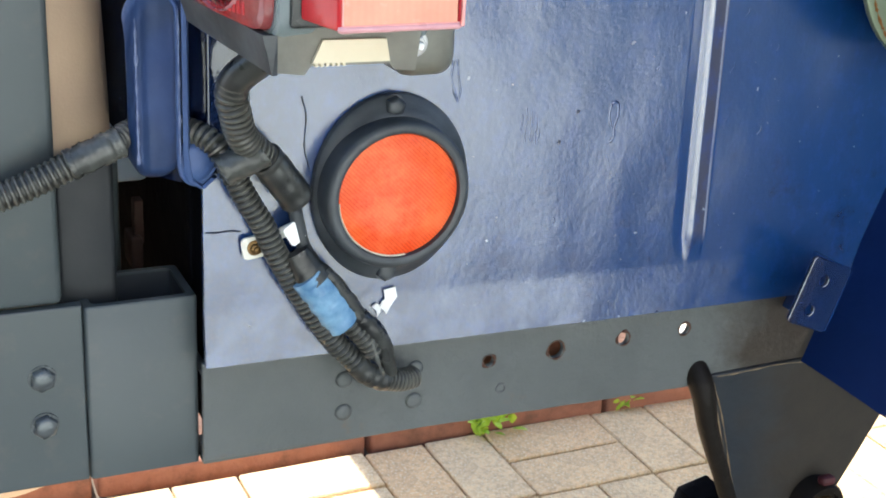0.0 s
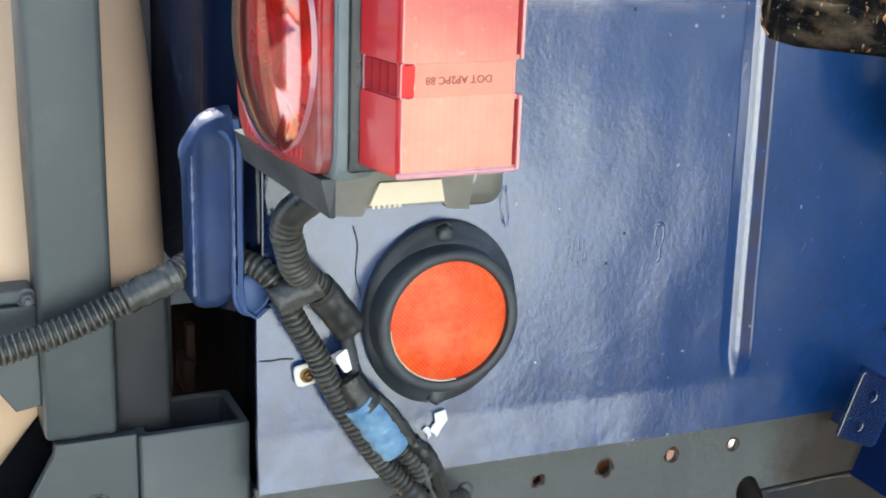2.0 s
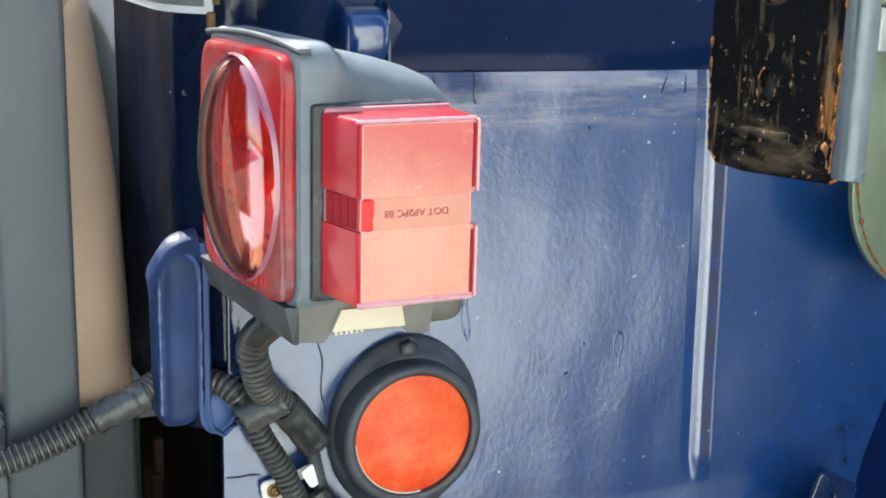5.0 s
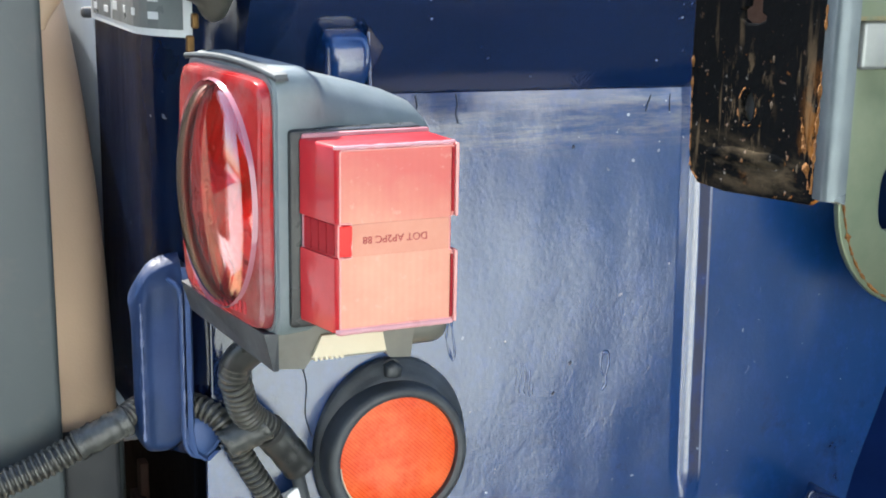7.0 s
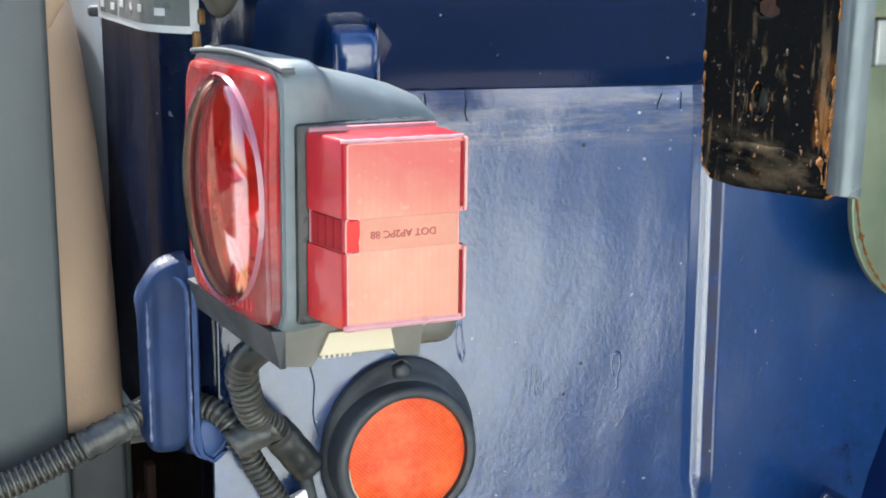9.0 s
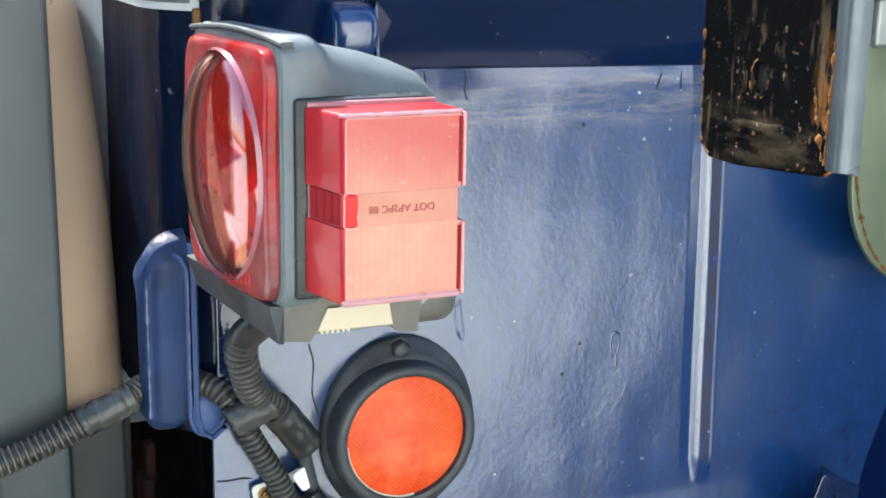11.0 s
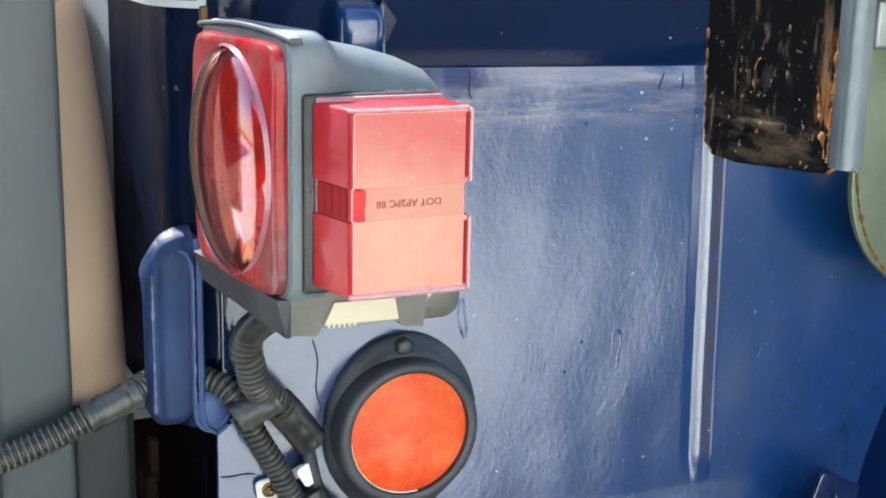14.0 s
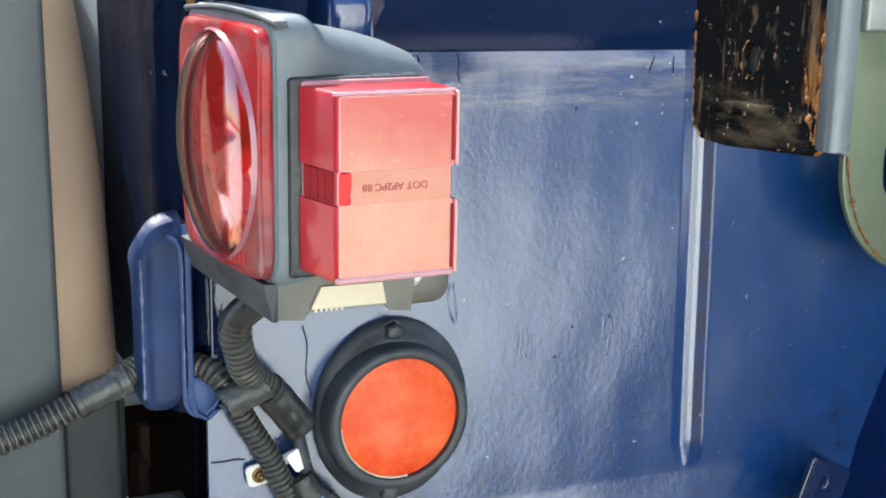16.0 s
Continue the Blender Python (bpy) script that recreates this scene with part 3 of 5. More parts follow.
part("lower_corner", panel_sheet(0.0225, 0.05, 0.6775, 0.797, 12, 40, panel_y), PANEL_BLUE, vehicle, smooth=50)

# rear corner: side panel turning into the rear face, then the tailgate behind a gap
prof = [(0.0, 0.163), (0.0, 0.12), (0.0, 0.08)] + [(0.05 - 0.05 * math.cos(radians(a)), 0.05 - 0.05 * math.sin(radians(a))) for a in range(0, 91, 9)]
rings = []
for z in [0.79 + 0.322 * i / 30 for i in range(31)]:
    rings.append([(x + 0.0006 * noise.noise(Vector((y * 20, z * 12, 5))), y + 0.0006 * noise.noise(Vector((x * 30, z * 12, 9))), z) for x, y in prof])
bm = loft(rings, False, False)
bmesh.ops.solidify(bm, geom=list(bm.faces), thickness=0.003)
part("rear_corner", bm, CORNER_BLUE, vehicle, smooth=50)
part("tailgate", box(0.002, 0.03, 0.169, 1.2, 0.74, 1.12, 0.006, 3), SKYLIT_BLUE, vehicle, "dark blue tailgate beyond a narrow gap", 40)
part("tailgate_stop", revolve([(0.003, 0), (0.0036, 0.001), (0.0036, 0.008), (0.0024, 0.0095)], Matrix.Translation((0.004, 0.178, 1.034)) @ Matrix.Rotation(radians(-90), 4, "Y"), 16), DARK_STEEL, vehicle)

# rolled upper rail above the panel
prof = [(0.006, 0.995), (0.001, 1.0), (-0.010, 1.02), (-0.02, 1.041), (-0.0285, 1.058), (-0.0293, 1.0605), (-0.0288, 1.063), (-0.01, 1.066), (0.06, 1.07), (0.06, 1.0)]
rings = []
for i in range(41):
    x = 0.045 + 0.575 * i / 40
    rings.append([(x, y + 0.0008 * noise.noise(Vector((x * 14, 21.2, 2))), z + slope(x)) for y, z in prof])
part("upper_rail", loft(rings), DARK_GLOSS_BLUE, vehicle, "dark blue rolled upper edge of the body", 28)
prof = [(-0.0303, 1.0608), (-0.0302, 1.0638), (-0.0282, 1.0655), (-0.02, 1.0692), (-0.01, 1.0736), (0.01, 1.0826), (0.03, 1.0945), (0.06, 1.1055), (0.06, 1.0705), (-0.02, 1.0705)]
rings = []
for i in range(41):
    x = 0.045 + 0.575 * i / 40
    rings.append([(x, y + 0.0008 * noise.noise(Vector((x * 14, 21.2, 2))), z + slope(x) + (0.0012 if y > -0.02 else 0) * noise.noise(Vector((x * 11, y * 30, 6)))) for y, z in prof])
part("rail_top", loft(rings), SHEEN_BLUE, vehicle, "blue top of the upper edge with a painted-in sheen", 40)
# short rounded stub with a lip, standing out of the slope
rings = []
for z, out, grow in ((0.996, 0.018, 0.0), (1.004, 0.026, 0.0), (1.012, 0.0305, 0.0004), (1.02, 0.0325, 0.0006), (1.027, 0.0322, 0.0006), (1.0325, 0.0295, 0.0003), (1.0362, 0.0245, -0.001), (1.038, 0.017, -0.0035)):
    rings.append([(x, y, z) for x, y in rounded(0.0868 - grow, 0.1115 + grow, -out, 0.01, 0.0065, 6)])
bm = loft(rings)
stub = part("body_stub", bm, BLUE, vehicle, "blue painted rounded stub", 60)
bm = loft([[(0.1105, -0.031, 1.001), (0.1118, -0.031, 1.001), (0.1125, -0.025, 1.036), (0.1112, -0.025, 1.036)], [(0.1105, -0.008, 1.001), (0.1125, -0.008, 1.001), (0.115, -0.006, 1.039), (0.113, -0.006, 1.039)]])
bmesh.ops.bevel(bm, geom=list(bm.edges), offset=0.0007, segments=2, affect="EDGES")
part("lip", bm, BLUE, stub)
part("gusset", loft([[(0.112, -0.024, 1.038), (0.112, -0.02, 1.004), (0.125, -0.014, 1.026)], [(0.113, -0.008, 1.038), (0.113, 0.0, 1.002), (0.1255, -0.006, 1.025)]]), DARK_GLOSS_BLUE, stub)

# unseen rest of the body; the upright wall is added for shade and reflection
part("front_body", box(1.45, 3.0, 0.012, 1.45, 0.5, 1.11, 0.03, 3), BLUE, vehicle)
bm = box(0.05, 0.66, 0.42, 0.52, 1.1, 1.38, 0.03, 3)
box(0.62, 2.0, 0.415, 0.525, 1.1, 1.86, 0.03, 3, bm)
part("hard_top", bm, DARK_GLOSS_BLUE, vehicle)
part("top_sill", box(0.06, 2.0, 0.062, 0.44, 1.1, 1.142, 0.004), BLUE, vehicle)
for wx, wy in ((1.8, 0.02), (2.7, 0.02), (1.8, 1.25), (2.7, 1.25)):
    m = Matrix.Translation((wx, wy, 0.335)) @ Matrix.Rotation(radians(-90), 4, "X")
    wheel = part("wheel", revolve([(0.17, 0.03), (0.19, 0.0), (0.28, -0.005), (0.325, 0.02), (0.335, 0.05), (0.335, 0.15), (0.325, 0.18), (0.28, 0.2), (0.19, 0.195), (0.17, 0.16)], m, 48), RUBBER, vehicle, "black tyre", 40)
    part("rim", revolve([(0.18, 0.03), (0.165, 0.06), (0.06, 0.07), (0.05, 0.05), (0.05, 0.12), (0.16, 0.14), (0.18, 0.16)], m, 36), STEEL, wheel, "steel rim", 40)
# unseen slab added to shade the pavers; near-black sheets fill the gap behind
part("cargo_floor", box(0.41, 1.02, 1.22, 1.64, 0.69, 0.7, 0.002), GREY, vehicle)
part("body_mount", box(0.03, 0.06, 0.03, 0.5, 0.62, 0.8, 0.004), NEAR_BLACK, vehicle)
part("inner_panel", box(0.028, 0.6, 0.055, 0.062, 0.702, 0.99, 0.001), NEAR_BLACK, vehicle)

bm = box(0.004, 0.012, 0.112, 0.135, 0.7, 0.722, 0.002)
box(0.008, 0.014, 0.118, 0.128, 0.715, 0.745, 0.001, 2, bm)
part("rusty_tab", bm, simple("dark rusty tab", (0.01, 0.005, 0.003), (0.045, 0.018, 0.01), 0.8, 90), vehicle, "rusty tab in the gap")

# wheel arch flange: a sheet standing out from the panel along a slanting line
a0, a1 = Vector((0.476, 0.002, 0.612)), Vector((0.585, 0.002, 0.93))
out = Vector((0.028, -0.14, -0.022))
rings = []
for i in range(13):
    p = a0.lerp(a1, i / 12)
    rings.append([p + Vector((-0.001, 0.004, 0)), p + out * 0.03, p + out * 0.4, p + out * 0.8, p + out, p + out + Vector((0.003, 0, -0.001)), p + out * 0.4 + Vector((0.003, 0, -0.001)), p + Vector((0.004, 0, -0.001))])
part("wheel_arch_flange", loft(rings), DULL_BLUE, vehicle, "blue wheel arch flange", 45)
# small bracket with two holes on it
ux = Vector((0.040, 0, -0.016)).normalized()
uz = Vector((0.016, 0, 0.045)).normalized()
bk = Matrix.Translation((0.4195, -0.037, 0.671)) @ Matrix((( ux.x, uz.x, 0, 0), (0, 0, -1, 0), (ux.z, uz.z, 0, 0), (0, 0, 0, 1)))
me = plate(rounded(0, 0.035, 0, 0.048, 0.003), [oval(0.0155, 0.034, 0.0042, 0.0045), oval(0.014, 0.0115, 0.0042, 0.0045)], 0.003, bk, 0.0008)
bracket = part("flange_bracket", me, DARK_GLOSS_BLUE, vehicle, "small blue bracket with two holes")
bm = box(0.0335, 0.037, 0.0005, 0.0475, -0.045, 0.0012, 0.001)
bm.transform(bk)
part("fold", bm, BLUE, bracket)

# data plate round the corner

def around(s):
    """Place and normal at s metres from the plate's edge by the gap, measured round the corner."""
    if s < 0.116:
        return Vector((-0.0008, 0.166 - s, 0)), Vector((-1, 0, 0))
    a = (s - 0.116) / 0.05
    return Vector((0.05 - 0.0508 * math.cos(a), 0.05 - 0.0508 * math.sin(a), 0)), Vector((-math.cos(a), -math.sin(a), 0))


def patch(s0, s1, z0, z1, lift, n):
    bm = bmesh.new()
    lo, hi, lo2, hi2 = [], [], [], []
    for i in range(n + 1):
        s = s0 + (s1 - s0) * i / n
        p, nn = around(s)
        for lst, z, l in ((lo, z0, lift), (hi, z1, lift), (lo2, z0, 0), (hi2, z1, 0)):
            lst.append(p + nn * l + Vector((0, 0, z)))
    return loft([lo2, lo, hi, hi2], False, False, bm)


data_plate = thing("data_plate", "silver data plate with dark printed fields on the rear corner", "data plate")
PZ = 1.0295
part("sheet", patch(0.0, 0.166, PZ + 0.002, 1.13, 0.0006, 24), ALU, data_plate)
for s0, s1, z0, z1 in ((0.006, 0.062, 0.006, 0.019), (0.006, 0.062, 0.025, 0.049), (0.006, 0.062, 0.054, 0.079), (0.067, 0.161, 0.006, 0.062), (0.067, 0.161, 0.068, 0.088)):
    part("field", patch(s0, s1, PZ + z0, PZ + z1, 0.0009, 12), DATA_GREY, data_plate)
bars = [(0.012, 0.024, 0.009, 0.013), (0.044, 0.056, 0.009, 0.013), (0.016, 0.03, 0.029, 0.044), (0.042, 0.058, 0.028, 0.044), (0.032, 0.04, 0.034, 0.038), (0.01, 0.026, 0.058, 0.062), (0.04, 0.058, 0.058, 0.062), (0.024, 0.038, 0.068, 0.073)]
bars += [(0.07, 0.082, 0.012 + 0.0095 * i, 0.017 + 0.0095 * i) for i in range(5)]
bars += [(0.098, 0.104, 0.012 + 0.0095 * i, 0.016 + 0.0095 * i) for i in range(4)] + [(0.119, 0.125, 0.012 + 0.0095 * i, 0.016 + 0.0095 * i) for i in range(5)]
bars += [(0.138, 0.146, 0.011 + 0.0095 * i, 0.015 + 0.0095 * i) for i in range(3)] + [(0.094, 0.106, 0.05, 0.055), (0.11, 0.128, 0.05, 0.056), (0.07, 0.084, 0.073, 0.077), (0.09, 0.108, 0.071, 0.083)]
for s0, s1, z0, z1 in bars:
    part("print_bar", patch(s0, s1, PZ + z0, PZ + z1, 0.0012, 4), ALU, data_plate)

# round lamp in a rubber collar, above the data plate
round_lamp = thing("round_lamp", "round lamp with faded pink lens in a black rubber collar", "lamp")
m = Matrix.Translation((0.0075, -0.025, 1.0967)) @ Matrix.Rotation(radians(-2), 4, "Z") @ Matrix.Rotation(radians(-90), 4, "Y")
part("collar", revolve([(0.05, -0.021), (0.0535, -0.019), (0.0545, -0.0165), (0.0535, -0.0145), (0.0495, -0.0125), (0.0465, -0.01), (0.044, -0.006), (0.0425, -0.002), (0.041, 0.0), (0.0388, 0.0), (0.037, -0.0015), (0.035, -0.006), (0.034, -0.018), (0.02, -0.018)], m, 48), plastic("perished olive-black rubber", (0.03, 0.031, 0.026), (0.075, 0.075, 0.06), 0.4), round_lamp, smooth=50)
part("lens", revolve([(0.033, -0.018), (0.032, -0.014), (0.026, -0.01), (0.012, -0.007)], m, 36), simple("faded pink lens", (0.6, 0.2, 0.2), (0.66, 0.3, 0.28), 0.3, 40), round_lamp, smooth=50)
part("clip", box(0.017, 0.0205, -0.014, -0.009, 1.038, 1.046, 0.001), BRASS, round_lamp)
part("clip", box(0.0155, 0.0195, -0.008, -0.003, 1.025, 1.034, 0.001), BRASS, round_lamp)

# pressed steel lamp guard at the rear corner
guard = thing("corner_guard", "blue pressed-steel guard with a rounded rim on the rear corner", "guard")


def guard_point(u, v):
    """The guard's face: u across from its outer edge, v up; edges turn back, a ridge runs up the outer side."""
    corner = 1 - math.sqrt(1 - max(0.0, (0.45 - u) / 0.45) ** 2) if u > 0 else 1.0
    shoulder = 1 - math.sqrt(1 - max(0.0, (0.7 - max(u, 0)) / 0.7) ** 2)
    zb, zt = 0.7972 + 0.016 * corner, 0.909 - 0.005 * (1 - max(u, 0)) - 0.023 * shoulder
    far = max(0.0, (u - 0.62) / 0.38)
    zb += 0.009 * (1 - math.sqrt(max(0.0, 1 - far * far)))
    z = zb + (zt - zb) * v
    y = -0.0016 * math.exp(-((u - 0.2) / 0.11) ** 2) - 0.0005 * math.exp(-((u - 0.6) / 0.15) ** 2) - 0.003 * max(0.0, (u - 0.92) / 0.08)
    y += 0.006 * max(0.0, 1 - u / 0.13) ** 2 + 0.006 * max(0.0, 1 - (z - zb) / 0.007) ** 2 + 0.005 * max(0.0, 1 - (zt - z) / 0.012) ** 1.6
    return Vector((-0.0165 + 0.027 * u, y + 0.001, z))


rows = []
for j in range(53):
    v = min(1.0, max(0.0, (j - 1) / 50))
    row = [guard_point(0, v) + Vector((0.001, 0.007, 0))] + [guard_point((i / 26) ** 1.7, v) for i in range(27)]
    if j == 0:
        row = [p + Vector((0, 0.02, 0.001)) for p in row]
    if j == 52:
        row = [p + Vector((0.002, 0.014, 0.002)) for p in row]
    rows.append(row)
bm = loft(rows, False, False)
bmesh.ops.solidify(bm, geom=list(bm.faces), thickness=0.0005)
part("pan", bm, GUARD_BLUE, guard, smooth=60)
prof = [(0.0085, 0.908), (0.0103, 0.897), (0.0103, 0.812), (0.0125, 0.798), (0.019, 0.7925), (0.0255, 0.798)]
rings = [[(x, -0.006, z) for x, z in prof], [(x + 0.0025, -0.0075, z) for x, z in prof], [(x + 0.004, -0.005, z) for x, z in prof], [(x + 0.004, 0.03, z) for x, z in prof], [(x, 0.03, z) for x, z in prof]]
part("flange", loft(rings, False, False), GUARD_BLUE, guard, "blue flange curling to the panel", 50)
part("lower_lobe", plate([(0.0098, 0.812), (0.0098, 0.8), (0.0145, 0.7955), (0.02, 0.7945), (0.0255, 0.7985), (0.029, 0.804), (0.029, 0.815)], [], 0.004, xz(-0.0025), 0.001), GUARD_BLUE, guard)
lobe = [(0.0098, 0.818), (0.0098, 0.8), (0.0145, 0.7955), (0.02, 0.7945), (0.0255, 0.7985), (0.029, 0.804), (0.0285, 0.818)]
rings = [[(0.0195 + (x - 0.0195) * s, -0.0025 - d, 0.807 + (z - 0.807) * s) for x, z in lobe] for s, d in ((1.0, 0.0), (0.93, 0.0016), (0.75, 0.0034), (0.45, 0.0046), (0.1, 0.005))]
part("bulge", loft(rings, True, True), GUARD_BLUE, guard, smooth=80)
part("inner_wall", box(0.012, 0.03, 0.02, 0.028, 0.803, 0.912, 0.002), SHADED_BLUE, guard, "inner wall with its shade painted in")
part("rim_bead", sweep(spline([(0.003, 0.002, 0.9), (0.0072, -0.002, 0.896), (0.0085, -0.0035, 0.888), (0.0085, -0.004, 0.85), (0.0085, -0.004, 0.81), (0.0105, -0.004, 0.8), (0.0145, -0.003, 0.7955), (0.02, -0.003, 0.7945), (0.0255, -0.002, 0.7985), (0.029, 0.0, 0.804)], 8), lambda i: 0.0014, 12), GUARD_BLUE, guard, "worn rounded rim", 60)

part("return_plate", box(0.0245, 0.046, -0.0045, 0.0, 0.812, 0.9, 0.001), CORNER_BLUE, guard, "dark blue plate behind the guard")
WORN = simple("paint worn to a pale lilac", (0.06, 0.09, 0.19), (0.17, 0.2, 0.31), 0.5, 160, 0.4)
line = [guard_point(0.13, 0.06 + 0.86 * i / 60) + Vector((0, -0.0002, 0)) for i in range(61)]
part("worn_edge", sweep(line, lambda i: max(0.0002, 0.0013 * (0.45 + 0.9 * noise.noise(Vector((i * 0.22, 5.2, 0)))))), WORN, guard, "paint worn pale along the ridge")
line = [Vector((0.0085, -0.0066, 0.893 - 0.085 * i / 60)) for i in range(61)]
part("worn_edge", sweep(line, lambda i: max(0.0002, 0.0009 * (0.4 + noise.noise(Vector((i * 0.2, 31, 0)))))), WORN, guard, "paint worn pale along the rim")

# ---- chassis rail ----
hole_list = [oval(0.2165, 0.6488, 0.0044, 0.0046, 16), oval(0.267, 0.6495, 0.0064, 0.0068, 18, 2, 0.4), oval(0.32, 0.6505, 0.0048, 0.0058, 18), oval(0.3702, 0.6508, 0.0044, 0.0056, 18, 2, -0.3)]
rnd = random.Random(4)
outline = [(0.0245 + 0.56 * i / 60, 0.609 + slope(0.0245 + 0.56 * i / 60) + rnd.uniform(-0.0003, 0.0003)) for i in range(61)]
outline += [(0.5845 - 0.56 * i / 60, 0.6735 + slope(0.5845 - 0.56 * i / 60) + rnd.uniform(-0.0008, 0.0006)) for i in range(61)]
rail = part("chassis_rail", plate(outline, hole_list, 0.004, xz(0.013), 0.001), RAIL, vehicle, "grey painted chassis rail over old rust with a row of holes")
part("top_flange", box(0.0245, 0.584, 0.016, 0.06, 0.664, 0.667, 0.001), RAIL, rail)
part("bottom_flange", box(0.0245, 0.584, 0.016, 0.05, 0.604, 0.607, 0.001), RAIL, rail)
for x, z in ((0.1143, 0.6284), (0.163, 0.6286), (0.163, 0.6518), (0.1143, 0.6515)):
    part("rivet", revolve([(0.0056, 0), (0.0055, 0.001), (0.0045, 0.0018), (0.0022, 0.0023)], xz(0.0108) @ Matrix.Translation((x, z, 0)), 18), RAIL, rail, smooth=60)
part("rust_line", sweep(even(spline([(x, 0.0108, 0.6733 + slope(x)) for x in (0.3, 0.34, 0.38, 0.42, 0.455)], 10), 0.002), lambda i: max(0.0002, 0.0016 * (0.5 + 1.4 * noise.noise(Vector((i * 0.2, 3, 0))))), 8), simple("scaly brown rust", (0.1, 0.05, 0.025), (0.26, 0.14, 0.07), 0.85, 120, 0.7), rail, "scaly rust along the rail's top")
part("inner_plate", box(0.203, 0.292, 0.03, 0.033, 0.622, 0.654, 0.001), simple("brown inner rust", (0.28, 0.1, 0.055), (0.42, 0.18, 0.1), 0.85, 120, 0.6), rail, "rusty plate inside the rail")
for k, (x, z, r) in enumerate(((0.2165, 0.6488, 0.0046), (0.267, 0.6495, 0.0067), (0.32, 0.6505, 0.0054), (0.3702, 0.6508, 0.005))):
    ring = [(x + r * math.cos(a), 0.0108, z + r * math.sin(a)) for a in (0, 0.8, 1.6, 2.4, 3.2, 4.0, 4.8, 5.6, 6.3)]
    part("rust_rim", sweep(even(spline(ring, 6), 0.001), lambda i: max(0.0002, 0.001 * (0.6 + 1.4 * noise.noise(Vector((i * 0.2, k * 7, 0))))), 6), simple("dark rust", (0.03, 0.012, 0.007), (0.09, 0.035, 0.018), 0.8, 200), rail, "rusty rim of a hole")
part("dimple", revolve([(0.0042, 0), (0.004, 0.0008), (0.0026, 0.0009), (0.0016, -0.001)], xz(0.0112) @ Matrix.Translation((0.227, 0.627, 0)), 16), DARK_STEEL, rail, smooth=60)

# ---- spring hanger ----
GREASY = simple("greasy brown-black steel", (0.004, 0.0035, 0.003), (0.016, 0.012, 0.009), 0.5, 40, 0.4, 0, 0.002)
GREASY.node_tree.nodes["Principled BSDF"].inputs["IOR"].default_value = 1.2
outline = [(0.398, 0.61), (0.45, 0.611), (0.489, 0.611), (0.53, 0.587), (0.57, 0.563), (0.548, 0.522), (0.51, 0.455), (0.49, 0.42), (0.455, 0.42), (0.443, 0.47), (0.425, 0.525), (0.41, 0.575)]
hanger = part("spring_hanger", plate(outline, [], 0.005, xz(0.0105), 0.0012), hanger_steel(), vehicle, "greasy dark spring hanger plate")
line = spline([(0.386, 0.026, 0.622), (0.387, 0.012, 0.612), (0.389, 0.004, 0.599), (0.396, 0.002, 0.57), (0.413, 0.001, 0.528), (0.432, 0.0, 0.48), (0.446, 0.0, 0.43)], 8)
part("rolled_edge", sweep(line, lambda i: 0.0095 if i < 12 else 0.0095 - 0.003 * min(1, (i - 12) / 20), 16), GREASY, hanger, smooth=60)
part("dirt_line", sweep(even(spline([(x, 0.0075, z) for x, z in ((0.399, 0.606), (0.411, 0.575), (0.426, 0.525), (0.444, 0.47), (0.456, 0.425))], 10), 0.002), lambda i: max(0.0003, 0.0008 * (0.6 + 1.0 * noise.noise(Vector((i * 0.15, 9, 0))))), 8), TAN_DIRT, hanger, "dried dirt along the edge")
part("dirt_line", sweep(even(spline([(x, 0.0075, 0.6105 - 0.001 * math.sin(x * 80)) for x in (0.402, 0.43, 0.455, 0.485)], 10), 0.002), lambda i: max(0.0003, 0.0007 * (0.5 + 1.2 * noise.noise(Vector((i * 0.2, 14, 0))))), 8), TAN_DIRT, hanger, "dried dirt along the seam")
part("shackle_leaf", plate([(0.408, 0.495), (0.43, 0.5), (0.45, 0.47), (0.48, 0.40), (0.375, 0.40)], [], 0.03, xz(0.03), 0.003), NEAR_BLACK, hanger)
m = xz(-0.002) @ Matrix.Translation((0.507, 0.487, 0))
part("bush", revolve([(0.021, -0.02), (0.021, 0.004), (0.019, 0.008), (0.015, 0.008), (0.0145, 0.005)], m, 30), GREASY, hanger, smooth=50)
part("bush_lip", box(0.5, 0.513, -0.012, -0.003, 0.5085, 0.516, 0.003), simple("dark red rubber", (0.035, 0.004, 0.006), (0.07, 0.009, 0.012), 0.6), hanger, "dark red rubber showing at the bush")
part("bolt", revolve([(0.0115, 0.004), (0.0115, 0.015), (0.01, 0.017), (0.0055, 0.017), (0.0055, 0.021), (0.0045, 0.022)], m, 6), BRASS, hanger, "brassy hexagon bolt")

# ---- bumper ----
def cap_bolt(x, y, z, r, h):
    """A rounded-off hexagon head, painted over."""
    m = xz(y) @ Matrix.Translation((x, z, 0)) @ Matrix.Rotation(0.35, 4, "Z")
    bm = revolve([(r * 1.12, 0), (r * 1.1, h * 0.12)], m, 24)
    revolve([(r, h * 0.1), (r, h * 0.62), (r * 0.9, h * 0.8), (r * 0.66, h * 0.95), (r * 0.3, h)], m, 6, bm)
    return bm


bumper = thing("rear_bumper", "grey steel rear bumper and carrier with bolted plates", "bumper")
bm = bmesh.new()
box(-0.0955, -0.0545, 0.02, 0.061, 0.721, 1.45, 0.004, 3, bm)
part("post", bm, GREY, bumper, "grey square steel post", 40)
low = [(-0.18, 0.607), (-0.0455, 0.607), (-0.0455, 0.7185), (-0.089, 0.7185), (-0.0905, 0.712), (-0.104, 0.688), (-0.112, 0.66), (-0.18, 0.655)]
part("bolted_plate", plate(low, [], 0.008, xz(0.0225), 0.0012), GREY, bumper, "grey plate with two hexagon bolts")
